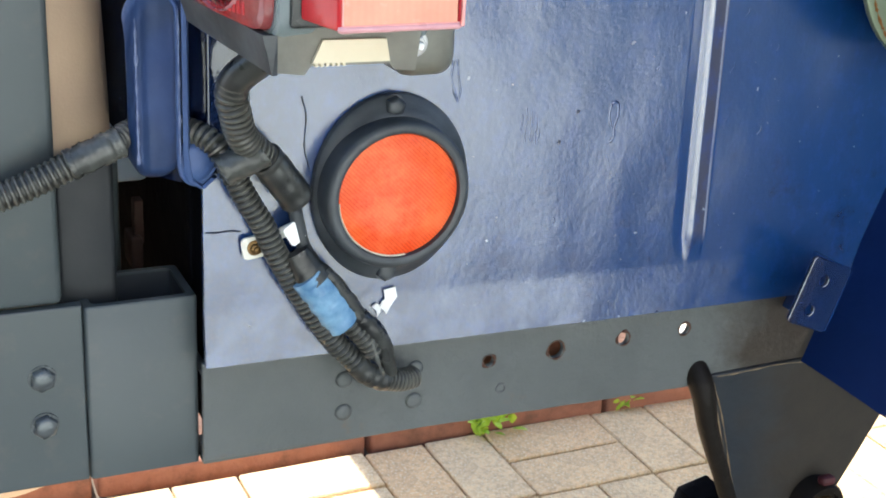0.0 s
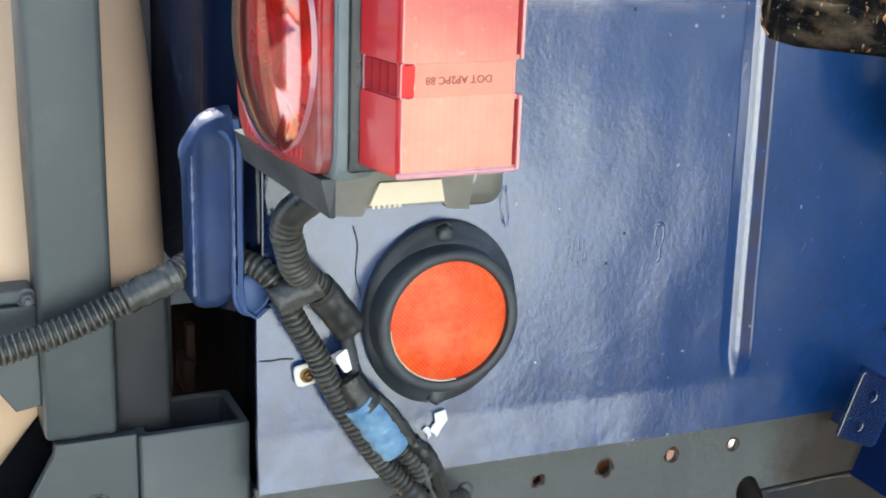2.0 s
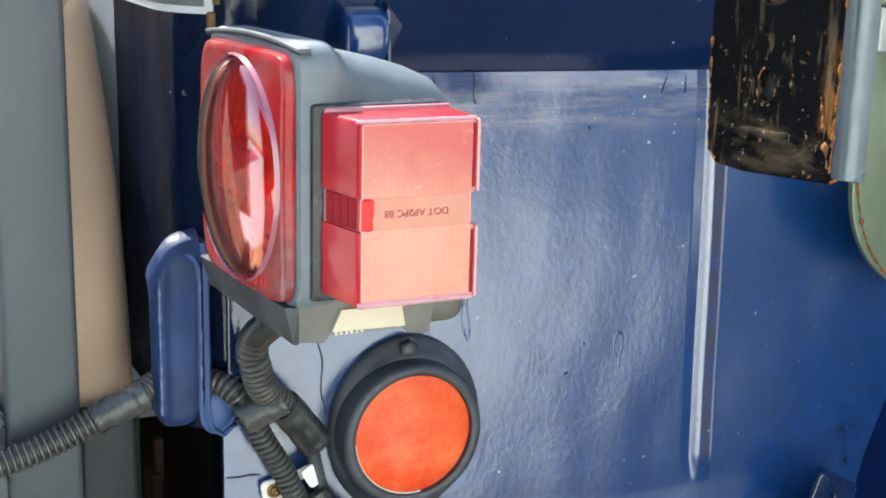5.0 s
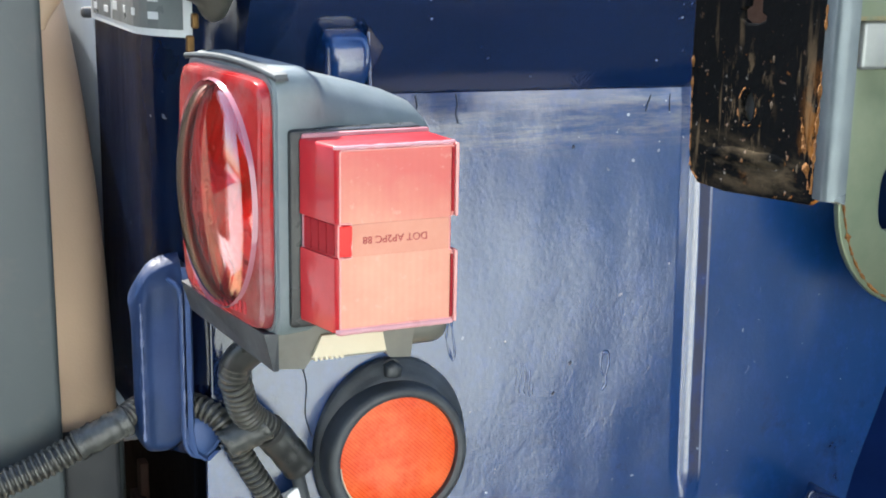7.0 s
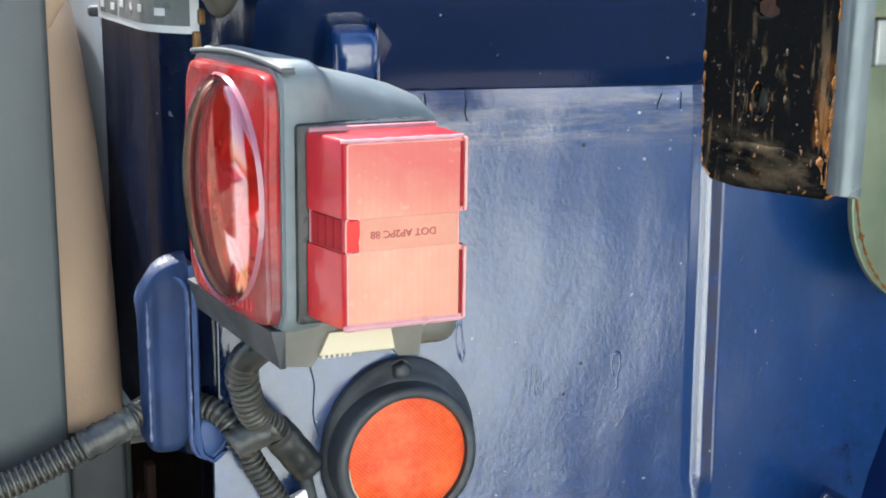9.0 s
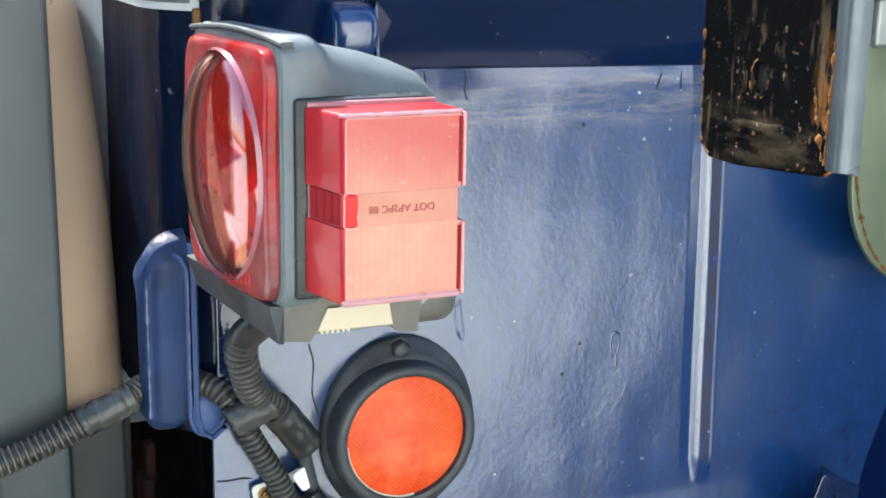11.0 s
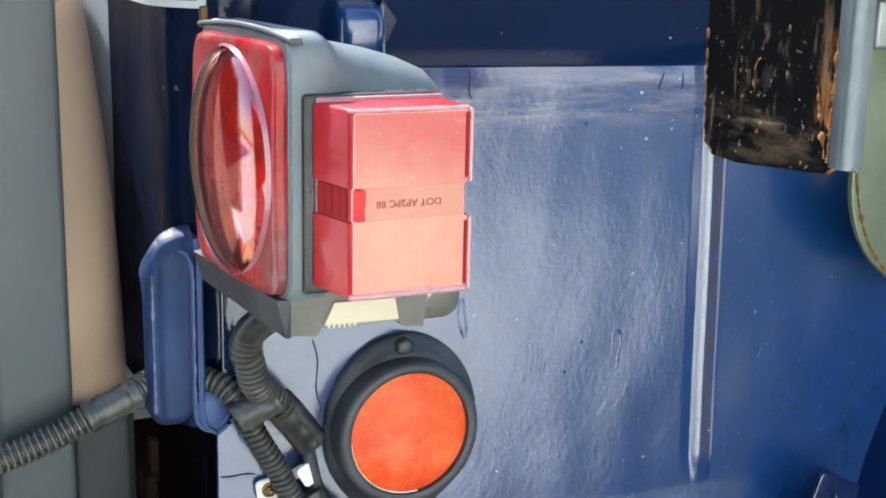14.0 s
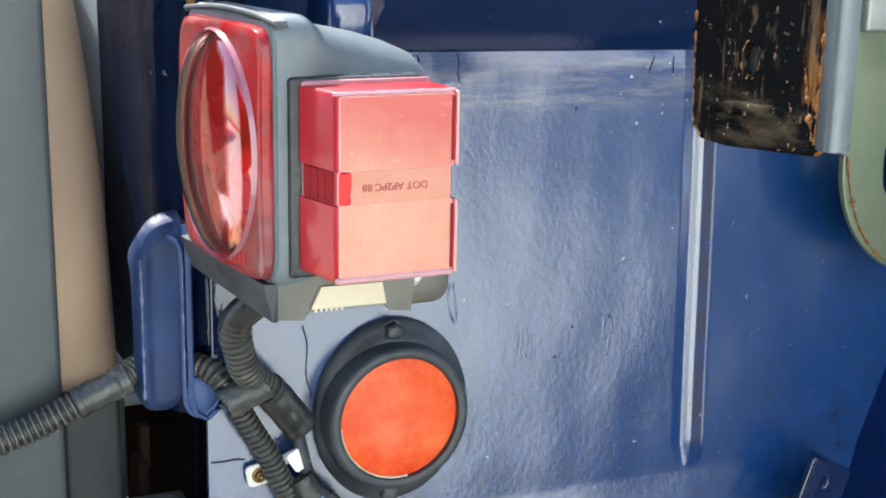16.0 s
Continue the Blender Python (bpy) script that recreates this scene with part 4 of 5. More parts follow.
gus = [(-0.2, 0.801), (-0.0962, 0.801), (-0.0962, 0.7425), (-0.109, 0.7405), (-0.119, 0.7555), (-0.2, 0.785)]
part("gusset", plate(gus, [], 0.006, xz(0.03), 0.001), GREY, bumper)
part("ledge", box(-0.2, -0.0962, 0.028, 0.05, 0.803, 0.811, 0.002), GREY, bumper)
part("stop_bolt", hex_bolt(-0.1, 0.03, 0.806, 0.004, 0.006), DARK_STEEL, bumper)
for z in (0.676, 0.6455):
    part("bolt", cap_bolt(-0.0685, 0.0185, z + 0.0012, 0.0074, 0.0062), BOLT, bumper, "dull grey hexagon bolt", 30)
x0, x1, y0, y1, w = -0.0435, 0.0235, 0.0195, 0.073, 0.0055
rings = []
for px, py, zz in (((x0, x1), (y0, y1), 0.605), ((x0, x1), (y0, y1), 0.7155), ((x0 + 0.001, x1 - 0.001), (y0 + 0.001, y1 - 0.001), 0.717), ((x0 + w, x1 - w), (y0 + w, y1 - w), 0.717), ((x0 + w, x1 - w), (y0 + w, y1 - w), 0.61)):
    rings.append([(q[0], q[1], zz) for q in rounded(px[0], px[1], py[0], py[1], 0.003, 3)])
part("socket_tube", loft(rings), GREY, bumper, "open-topped grey square tube", 40)
# darkness of the tube's inside is put into an added lining
rings = [[(q[0], q[1], zz) for q in rounded(x0 + w + 0.0004, x1 - w - 0.0004, y0 + w + 0.0004, y1 - w - 0.0004, 0.0026, 3)] for zz in (0.7155, 0.69, 0.64, 0.612)]
part("tube_lining", loft(rings, True, False), simple("dark blue-grey lining", (0.012, 0.016, 0.021), (0.026, 0.031, 0.038), 0.6, 40), bumper, "added dark lining inside the tube")
part("cross_tube", box(-0.052, -0.004, 0.1, 1.1, 0.70, 0.792, 0.006, 3), GREY, bumper, smooth=40)
# the beam's shade is put into its near-black colour
part("rear_beam", box(-0.0545, -0.02, 0.034, 0.048, 0.7, 0.802, 0.004, 3), simple("blue-grey steel darkened for shade", (0.004, 0.0055, 0.0075), (0.008, 0.011, 0.014), 0.6, 30), bumper, "beam with its shade painted in", 40)
# near-black sheet fills the dark patch below the gusset
part("lower_web", plate([(-0.09, 0.732), (-0.1088, 0.7085), (-0.14, 0.669), (-0.14, 0.607), (-0.09, 0.607)], [], 0.006, xz(0.047), 0.001), NEAR_BLACK, bumper, "black sheet filling the dark patch below the gusset")
part("wheel_mount", box(-0.09, 0.012, 0.36, 0.45, 0.74, 0.86, 0.004), GREY, bumper)
part("tie_plate", box(-0.18, -0.0455, 0.03, 0.06, 0.607, 0.62, 0.002), GREY, bumper)

# ---- spare wheel under its cover ----
cover = thing("spare_wheel_cover", "tan vinyl cover stretched over the spare wheel", "wheel cover")
prof = []
for a in range(-90, 91, 9):
    prof.append((0.3 + 0.06 * math.cos(radians(a)) ** 0.8, 0.102 * math.copysign(abs(math.sin(radians(a))) ** 0.6, a)))
prof = [(0.05, -0.1), (0.2, -0.105)] + prof + [(0.2, 0.1), (0.05, 0.095)]
m = Matrix.Translation((-0.112, 0.405, 0.79)) @ Matrix.Rotation(radians(90), 4, "Y")
bm = revolve(prof, m, 96)
for v in bm.verts:
    d = v.co - Vector((-0.112, 0.405, 0.79))
    a = math.atan2(d.z, d.y)
    r = math.hypot(d.y, d.z)
    k = 1 + 0.006 * noise.noise(Vector((a * 6, d.x * 9, 0))) * (r > 0.3)
    v.co.y, v.co.z = 0.405 + d.y * k, 0.79 + d.z * k
part("cover", bm, TAN, cover, smooth=60)
fold = spline([(-0.044, 0.1, 1.03), (-0.041, 0.1, 1.042), (-0.036, 0.1, 1.056), (-0.037, 0.105, 1.066), (-0.048, 0.11, 1.075)], 8)
part("gathered_fold", sweep(fold, lambda i: 0.003 + 0.012 * min(1.0, i / 26) ** 1.1 - (0.004 if i > 29 else 0), 16, 0.6), TAN, cover, smooth=60)

# ---- tail lamp ----
lamp = thing("tail_lamp", "red trailer-type tail lamp with dark grey weathered housing", "tail lamp")
du = Vector((-0.0125, 0.105, 0)).normalized()
dn = Vector((du.y, -du.x, 0))
LM = Matrix(((du.x, 0, dn.x, 0.0139), (du.y, 0, dn.y, -0.1495), (0, 1, 0, 0.9675), (0, 0, 0, 1)))
W_, H_ = 0.101, 0.0585


def lamp_ring(a0, a1, b0, b1, d, r=0.012):
    """A rounded outline across the lamp at depth d behind its rear face; a runs away from the near side, b up."""
    return [LM @ Vector((x, y, d)) for x, y in rounded(a0, a1, b0, b1, r, 6)]


def face_bow(a, b):
    """The rear face bulges a little."""
    u, v = (a - W_ / 2) / (W_ / 2), b / H_
    return -0.002 * max(0, 1 - u * u) - 0.0015 * max(0, 1 - v * v)


def lens_outline(k, n=144):
    return [(W_ / 2 + (W_ / 2) * k * x, H_ * k * y) for x, y in oval(0, 0, 1, 1, n, 10.0)]


rings = []
for k, d in ((0.985, 0.006), (1.0, 0.004), (1.0, 0.0015), (0.985, -0.001), (0.95, -0.002), (0.9, -0.002), (0.93, -0.002)):
    rings.append([LM @ Vector((a, b, d + face_bow(a, b))) for a, b in lens_outline(k)])
# the flat border closes on the bullseye's oval
CA, CB, RA, RB = W_ / 2 + 0.0002, -0.0005, 0.0463, 0.054
rings.append([LM @ Vector((a, b, -0.002 + face_bow(a, b))) for a, b in oval(CA, CB, RA, RB, 144)])
rings.append([LM @ Vector((a, b, 0.0018)) for a, b in oval(CA, CB, RA * 0.97, RB * 0.97, 144)])
lens = part("rear_lens", loft(rings, True, False), LENS_RED, lamp, "glossy red rear lens", 40)
# ringed optics inside the bullseye and the clear dome over them
rings = []
for i in range(40):
    k = 0.97 * (1 - i / 40)
    ring = []
    for n, (a, b) in enumerate(oval(CA + 0.002 * (1 - k), CB - 0.004 * (1 - k), RA * k, RB * k, 144)):
        d = 0.0018 - 0.0085 * (1 - k * k)
        d -= (0.0007 * (i % 2) * (k > 0.06)) if k < 0.24 else 0.0005 * (1 + math.sin(n * 0.61) * math.sin(n * 0.23 + i * 0.17)) * min(1.0, (k - 0.24) * 4)
        ring.append(LM @ Vector((a, b, d)))
    rings.append(ring)
part("bullseye", loft(rings), RING_RED, lens, "ringed red optics", 30)
def dome_rings(inset):
    out = [[LM @ Vector((a, b, 0.0)) for a, b in oval(CA, CB, RA - inset, RB - inset, 72)]]
    for i in range(19):
        t = radians(5 * i) if i < 18 else radians(89.9)
        k = max(0.01, math.cos(t))
        out.append([LM @ Vector((a, b, -0.003 + inset - 0.012 * math.sin(t))) for a, b in oval(CA, CB, (RA - inset) * k, (RB - inset) * k, 72)])
    return out


part("dome", loft(dome_rings(0.0015)[::-1] + dome_rings(0.0)), CLEAR_RED, lens, "clear red oval dome", 60)
for i in range(14):
    a = 0.02 + 0.0048 * i
    part("lens_rib", box(-0.0013, 0.0013, -0.003, 0.003, -0.0006, 0.0006, 0.0003), SIDE_RED, lens).matrix_basis = LM @ Matrix.Translation((a, -0.0518 + 0.00035 * abs(i - 7), -0.0021 + face_bow(a, -0.052)))
rings = []
for r_, d in ((1.0, -0.003), (1.012, -0.005), (1.03, -0.0025)):
    rings.append([LM @ Vector((a, b, d + 0.6 * face_bow(a, b))) for a, b in oval(CA, CB, RA * r_, RB * r_, 60)])
part("dome_rim", loft(rings, True, False), material("thick clear pink edge", (0.34, 0.13, 0.16), 0.12, coat=0.6), lens, "thick pinkish edge of the dome", 60)

front = [lamp_ring(-0.0015, 0.1025, -0.0595, 0.0605, d) for d in (0.0025, 0.0032)] + [lamp_ring(-0.003, 0.104, -0.061, 0.062, 0.0038), lamp_ring(-0.004, 0.105, -0.0615, 0.0635, 0.007), lamp_ring(-0.004, 0.105, -0.0615, 0.0635, 0.02)]
front += [lamp_ring(-0.003, 0.104, -0.060, 0.061, 0.024), lamp_ring(-0.002, 0.103, -0.058, 0.0585, 0.028, 0.02), lamp_ring(-0.001, 0.101, -0.055, 0.0565, 0.04, 0.024), lamp_ring(0.0, 0.097, -0.052, 0.0535, 0.055, 0.026), lamp_ring(0.0, 0.09, -0.05, 0.049, 0.07, 0.024), lamp_ring(0.001, 0.082, -0.046, 0.044, 0.081, 0.02), lamp_ring(0.005, 0.076, -0.04, 0.037, 0.088, 0.015)]
housing = part("housing", loft(front), HOUSING, lamp, "weathered grey-black plastic housing", 40)
def brow_strip(lo, hi, d0, d1):
    rings = []
    for i in range(25):
        a = -0.0035 + 0.108 * i / 24
        r = 0.0585 + 0.0034 * (1 - ((a - 0.0505) / 0.054) ** 2)
        rings.append([LM @ Vector((a, r + h, d)) for h, d in ((lo, d1), (lo, d0), (hi - 0.0006, d0), (hi - 0.0002, d0 + 0.0003), (hi, d0 + 0.001), (hi, d1))])
    return loft(rings)


part("brow", brow_strip(0.0012, 0.003, 0.0022, 0.0085), plastic("grey lamp rim", (0.05, 0.062, 0.067), (0.085, 0.1, 0.105), 0.7), housing, "arched grey rim over the lens", 50)
part("seam", brow_strip(0.0, 0.0012, 0.0028, 0.009), RUBBER, housing, "dark seam under the rim", 50)

# side marker: base plate, box lens with notched ends and a sunken band
part("side_base", box(0.0222, 0.086, -0.1555, -0.146, 0.913, 1.0045, 0.002), TAPE, lamp, "black side lens base", 40)
part("lens_flange", box(0.027, 0.0885, -0.1588, -0.1562, 0.919, 1.0034, 0.001), simple("pale pink lens flange", (0.34, 0.1, 0.11), (0.5, 0.24, 0.26), 0.35, 70, 0.2), lamp, "pale pink flange round the side lens", 40)
out0, out1 = -0.157, -0.185


def side_ring(z, left, right, shrink=0.0):
    """Level outline of the side lens; left and right cut its ends back, shrink draws it in all round."""
    f, r = out1 + shrink, 0.0016
    back_l, front_l, x1 = 0.0262 + left + shrink, 0.0327 + left + shrink, 0.0898 - right - shrink
    pts = [(back_l, out0), (front_l - 0.0004, f + r)] + [(front_l + r - r * math.cos(radians(a)), f + r - r * math.sin(radians(a))) for a in (30, 60, 90)]
    pts += [(x1 - r + r * math.sin(radians(a)), f + r - r * math.cos(radians(a))) for a in (0, 30, 60, 90)] + [(x1 - 0.0013, out0)]
    return [(x, y, z) for x, y in pts]


levels = [(0.9175, 0, 0, 0.0014), (0.9179, 0, 0, 0.0005), (0.9189, 0, 0, 0), (0.9519, 0, 0, 0), (0.9522, 0.0012, 0.0018, 0), (0.9672, 0.0012, 0.0018, 0), (0.9675, 0, 0, 0), (1.0001, 0, 0, 0), (1.0011, 0, 0, 0.0005), (1.0015, 0, 0, 0.0014)]
side = part("side_lens", loft([side_ring(*lv) for lv in levels]), SIDE_RED, lamp, "red box-shaped side lens notched at both ends", 40)
face = [(0.0352, 0.92), (0.0878, 0.92), (0.0882, 0.9204), (0.0882, 0.9515), (0.0868, 0.9522), (0.0868, 0.9672), (0.0882, 0.9679), (0.0882, 0.9988), (0.0876, 0.9994), (0.0354, 0.9994), (0.0347, 0.9988), (0.0347, 0.9677), (0.0398, 0.9672), (0.0398, 0.9522), (0.0347, 0.9517), (0.0347, 0.9206)]
part("faded_face", plate(face, [], 0.0012, xz(out1 + 0.0002), 0.0004), HAZED_RED, side, "peach-coloured front face with its haze painted in")
part("rubbed_band", plate(rounded(0.0402, 0.0864, 0.9526, 0.9668, 0.0008, 3), [], 0.0006, xz(out1 - 0.00025), 0.0002), BAND_RED, side, "rubbed tan-red band")
for z0, z1 in ((0.9185, 0.9519), (0.9675, 1.0005)):
    part("rim", box(0.0888, 0.0904, -0.1872, -0.165, z0, z1, 0.0006), PALE_EDGE, side, "rubbed pale rim")
    part("rim_groove", box(0.0874, 0.0887, -0.1862, -0.18, z0 + 0.002, z1 - 0.002, 0.0002), DEEP_RED, side, "dark groove beside the rim")
part("notch_line", box(0.0866, 0.0876, -0.1852, -0.18, 0.9525, 0.967, 0.0002), DEEP_RED, side)
part("lower_rim", sweep([Vector((0.0337 + 0.0555 * i / 40, -0.1848 + (0.0012 if i in (0, 40) else 0), 0.9186)) for i in range(41)], lambda i: 0.0016 + 0.00025 * noise.noise(Vector((i * 0.3, 5, 0))), 10), LILAC, side, "rubbed lilac lower rim", 60)
part("upper_rim", sweep([Vector((0.0325 + 0.0567 * i / 40, -0.1846 + (0.0012 if i in (0, 40) else 0), 1.0006)) for i in range(41)], lambda i: 0.0009 + 0.0003 * noise.noise(Vector((i * 0.3, 8, 0))), 10), LILAC, side, "rubbed lilac upper rim", 60)
part("notch_pocket", box(0.0338, 0.0402, -0.1858, -0.183, 0.9528, 0.9666, 0.0004), RING_RED, side, "bright red notch")
part("notch_frame", sweep([Vector(p) for p in ((0.0347, -0.1863, 0.9672), (0.0337, -0.1863, 0.9671), (0.0335, -0.1863, 0.966), (0.0335, -0.1863, 0.9535), (0.0337, -0.1863, 0.9526), (0.036, -0.1863, 0.9525))], 0.0004, 6), PALE_EDGE, side, "pale line round the notch")
for i in range(4):
    t = (i + 0.5) / 4
    part("side_rib", box(-0.0006, 0.0006, -0.0028, 0.0028, 0.9527, 0.9667, 0.0003), DEEP_RED, side).matrix_basis = Matrix.Translation((0.0276 + 0.0058 * t, -0.159 - 0.0235 * t, 0)) @ Matrix.Rotation(0.24, 4, "Z")
edge = [Vector((x, out1 - 0.0004, z)) for x, z in face]
line = []
for a, b in zip(edge, edge[1:] + edge[:1]):
    line += [a.lerp(b, i / 6) for i in range(6)]
part("pale_edge", sweep(line + [edge[0]], lambda i: 0.0004 + 0.00025 * noise.noise(Vector((i * 0.4, 2, 0))), 6), PALE_EDGE, side, "rubbed pale edge")
cu = bpy.data.curves.new("letters", "FONT")
cu.body, cu.size, cu.extrude, cu.align_x, cu.align_y = "DOT AP2PC 88", 0.0047, 0.00025, "CENTER", "CENTER"
ob = new("letters", cu)
me = bpy.data.meshes.new_from_object(ob.evaluated_get(bpy.context.evaluated_depsgraph_get()))
bpy.data.objects.remove(ob)
me.transform(xz(out1 - 0.0006) @ Matrix.Translation((0.0605, 0.9597, 0)) @ Matrix.Rotation(math.pi, 4, "Z"))
part("moulded_letters", me, INK, side)

# chin with the number plate window
prof = [(0.0185, 0.9165), (0.0185, 0.892), (0.031, 0.8905), (0.034, 0.8945), (0.072, 0.894), (0.0745, 0.891), (0.085, 0.89), (0.0885, 0.9165)]
rings = [[(x, y, z) for x, z in prof] for y in (-0.1475, -0.09)]
bm = loft(rings)
CHIN = plastic("weathered olive-black plastic", (0.085, 0.084, 0.068), (0.145, 0.14, 0.116), 0.42)
part("chin", bm, CHIN, lamp, "dark chin of the lamp")
rings = [[(0.012, -0.146, 0.909), (0.0185, -0.1475, 0.909), (0.0185, -0.1475, 0.891), (0.0165, -0.146, 0.8905)], [(-0.001, -0.045, 0.911), (0.012, -0.04, 0.911), (0.012, -0.04, 0.893), (0.004, -0.045, 0.895)]]
part("chin_side", loft(rings), RUBBER, lamp)
window = part("number_plate_window", loft([[(x, y, z) for x, z in ((0.034, 0.896), (0.0715, 0.8955), (0.0695, 0.906), (0.039, 0.9065))] for y in (-0.1495, -0.12)]), CREAM, lamp, "yellowed clear window")
for i in range(6):
    part("tooth", box(0.0355 + i * 0.0026, 0.0368 + i * 0.0026, -0.1495, -0.146, 0.8945, 0.8965), CREAM, window)
part("mount", box(0.075, 0.113, -0.1, -0.001, 0.8935, 0.935, 0.004, 3), HOUSING, lamp, "dark plastic mount on the panel", 40)
part("mount_screw", hex_bolt(0.0775, -0.1395, 0.9115, 0.0038, 0.006), STEEL, lamp)
part("rubber_foot", box(0.119, 0.156, -0.046, -0.001, 0.858, 0.906, 0.011, 4), CHIN, lamp, "soft dark rubber foot on the panel", 60)
part("foot_nut", hex_bolt(0.1285, -0.0455, 0.8785, 0.0052, 0.006), STEEL, lamp)
part("mount_rib", box(0.0785, 0.084, -0.14, -0.1, 0.892, 0.925, 0.001), HOUSING, lamp)

# ---- round reflector ----
reflector = thing("round_reflector", "round orange-red reflector in a black rubber base", "reflector")
RC = (0.1335, 0.7825)
base_rings = []
for k, d in ((1.0, 0.0), (1.0, 0.003), (0.985, 0.0045), (0.93, 0.006), (0.86, 0.009), (0.8, 0.012)):
    base_rings.append([xz(-0.0005 - d) @ Vector((x, y, 0)) for x, y in [(RC[0] + 0.0022 + p * k, RC[1] - 0.001 + q * k) for p, q in oval(0, 0, 0.0498, 0.058, 72, 2.0)]])
part("base", loft(base_rings), RUBBER, reflector, "black egg-shaped rubber base", 50)
m = xz(0) @ Matrix.Translation((RC[0], RC[1], 0))
part("ring", revolve([(0.045, 0.004), (0.0455, 0.012), (0.0448, 0.021), (0.0435, 0.0235), (0.0405, 0.0242), (0.0382, 0.0232), (0.0375, 0.0205), (0.0375, 0.012)], m, 72), RUBBER, reflector, "black ring", 50)
part("disc", revolve([(0.0375, 0.012), (0.0375, 0.0200), (0.0365, 0.0208), (0.02, 0.0211)], m, 64), REFLEX, reflector, "orange-red reflector disc", 40)
arc = [radians(a) for a in range(182, 280, 6)]
rings = [[m @ Vector((r * math.cos(a), r * math.sin(a), h)) for a in arc] for r, h in ((0.0366, 0.0211), (0.0369, 0.0219), (0.0374, 0.022), (0.0376, 0.0205))]
part("exposed_edge", loft(rings, False, False), CREAM, reflector, "pale exposed edge of the disc")
part("bolt", cap_bolt(0.1345, -0.005, 0.8325, 0.0064, 0.007), RUBBER, reflector, smooth=30)
part("bolt", cap_bolt(0.1325, -0.005, 0.7305, 0.0064, 0.007), RUBBER, reflector, smooth=30)

# ---- conduits and connector ----
long_conduit = thing("cable_conduit", "long black ribbed cable conduit with grey taped joint", "conduit")
part("outer_run", ribbed([(-0.2, 0.004, 0.773), (-0.15, 0.004, 0.78), (-0.115, 0.004, 0.7865), (-0.091, 0.004, 0.7925), (-0.069, 0.004, 0.8), (-0.048, 0.004, 0.8092)], 0.0082), CONDUIT, long_conduit, smooth=30)
part("sleeve", sweep(spline([(-0.05, 0.004, 0.8085), (-0.042, 0.003, 0.8122), (-0.03, 0.003, 0.817), (-0.0215, 0.004, 0.8202)], 8), lambda i: 0.0088 + 0.0004 * math.sin(i * 0.9) + 0.0004 * math.sin(i * 2.3)), TIE, long_conduit, "grey-black tape sleeve", 60)
part("inner_run", ribbed([(-0.027, 0.003, 0.8185), (-0.016, 0.014, 0.8215), (-0.004, 0.018, 0.8235), (0.006, 0.0165, 0.8242), (0.0145, 0.006, 0.8238), (0.0225, -0.004, 0.822), (0.029, -0.0105, 0.8158), (0.036, -0.0125, 0.8024), (0.0439, -0.0125, 0.7865), (0.0545, -0.0115, 0.768), (0.062, -0.011, 0.751), (0.078, -0.011, 0.7215), (0.098, -0.011, 0.691), (0.115, -0.011, 0.672)], 0.0073), CONDUIT, long_conduit, smooth=30)
part("bare_stretch", sweep(spline([(0.1135, -0.011, 0.6735), (0.12, -0.011, 0.6665), (0.1275, -0.0105, 0.6612), (0.134, -0.01, 0.6583)], 8), lambda i: 0.0079 + 0.0002 * math.sin(i), 16), TAPE, long_conduit, "smooth black stretch", 60)
part("end_run", ribbed([(0.1335, -0.01, 0.6585), (0.142, -0.008, 0.6555), (0.15, -0.005, 0.6535), (0.158, -0.001, 0.653)], 0.0074, 0.003), CONDUIT, long_conduit, smooth=30)
fringe = [(0.066, -0.0135, 0.737), (0.0735, -0.014, 0.722), (0.0835, -0.014, 0.7055), (0.094, -0.014, 0.6885), (0.106, -0.0135, 0.673), (0.119, -0.0125, 0.6605), (0.13, -0.0115, 0.6535)]
part("dirt_fringe", sweep(even(spline(fringe, 10), 0.0015), lambda i: max(0.0002, 0.0011 * (0.5 + 1.3 * noise.noise(Vector((i * 0.16, 41, 0))))), 8), TAN_DIRT, long_conduit, "tan dirt along the underside")
short_conduit = thing("cable_conduit", "short thick black ribbed conduit below the tail lamp", "conduit")
part("run", ribbed([(0.0288, -0.0422, 0.8615), (0.028, -0.0385, 0.8525), (0.0305, -0.0365, 0.845), (0.0348, -0.031, 0.832), (0.0405, -0.026, 0.8235), (0.0465, -0.0235, 0.8175), (0.0535, -0.021, 0.8105)], 0.009), CONDUIT, short_conduit, smooth=30)
part("elbow", sweep(spline([(0.0515, -0.066, 0.8895), (0.0455, -0.059, 0.8815), (0.0385, -0.052, 0.874), (0.0325, -0.0465, 0.8675), (0.0292, -0.0425, 0.862), (0.0278, -0.0395, 0.8555)], 8), 0.0088, 18), TAPE, short_conduit, "smooth black elbow", 60)
part("end_sleeve", sweep(spline([(0.0515, -0.0215, 0.8125), (0.0555, -0.02, 0.808), (0.0625, -0.0185, 0.799), (0.069, -0.017, 0.79), (0.0728, -0.016, 0.7845)], 8), lambda i: 0.0101 + 0.0002 * math.sin(i * 0.7), 18), TAPE, short_conduit, "smooth black end sleeve", 50)
part("cable", sweep(spline([(0.071, -0.013, 0.787), (0.073, -0.011, 0.778), (0.0755, -0.010, 0.767), (0.0795, -0.010, 0.752), (0.088, -0.012, 0.738)], 8), 0.0042, 12), RUBBER, short_conduit, smooth=60)
tie = thing("tape_tie", "crumpled grey-black tape binding the conduits together", "tape")
rings = []
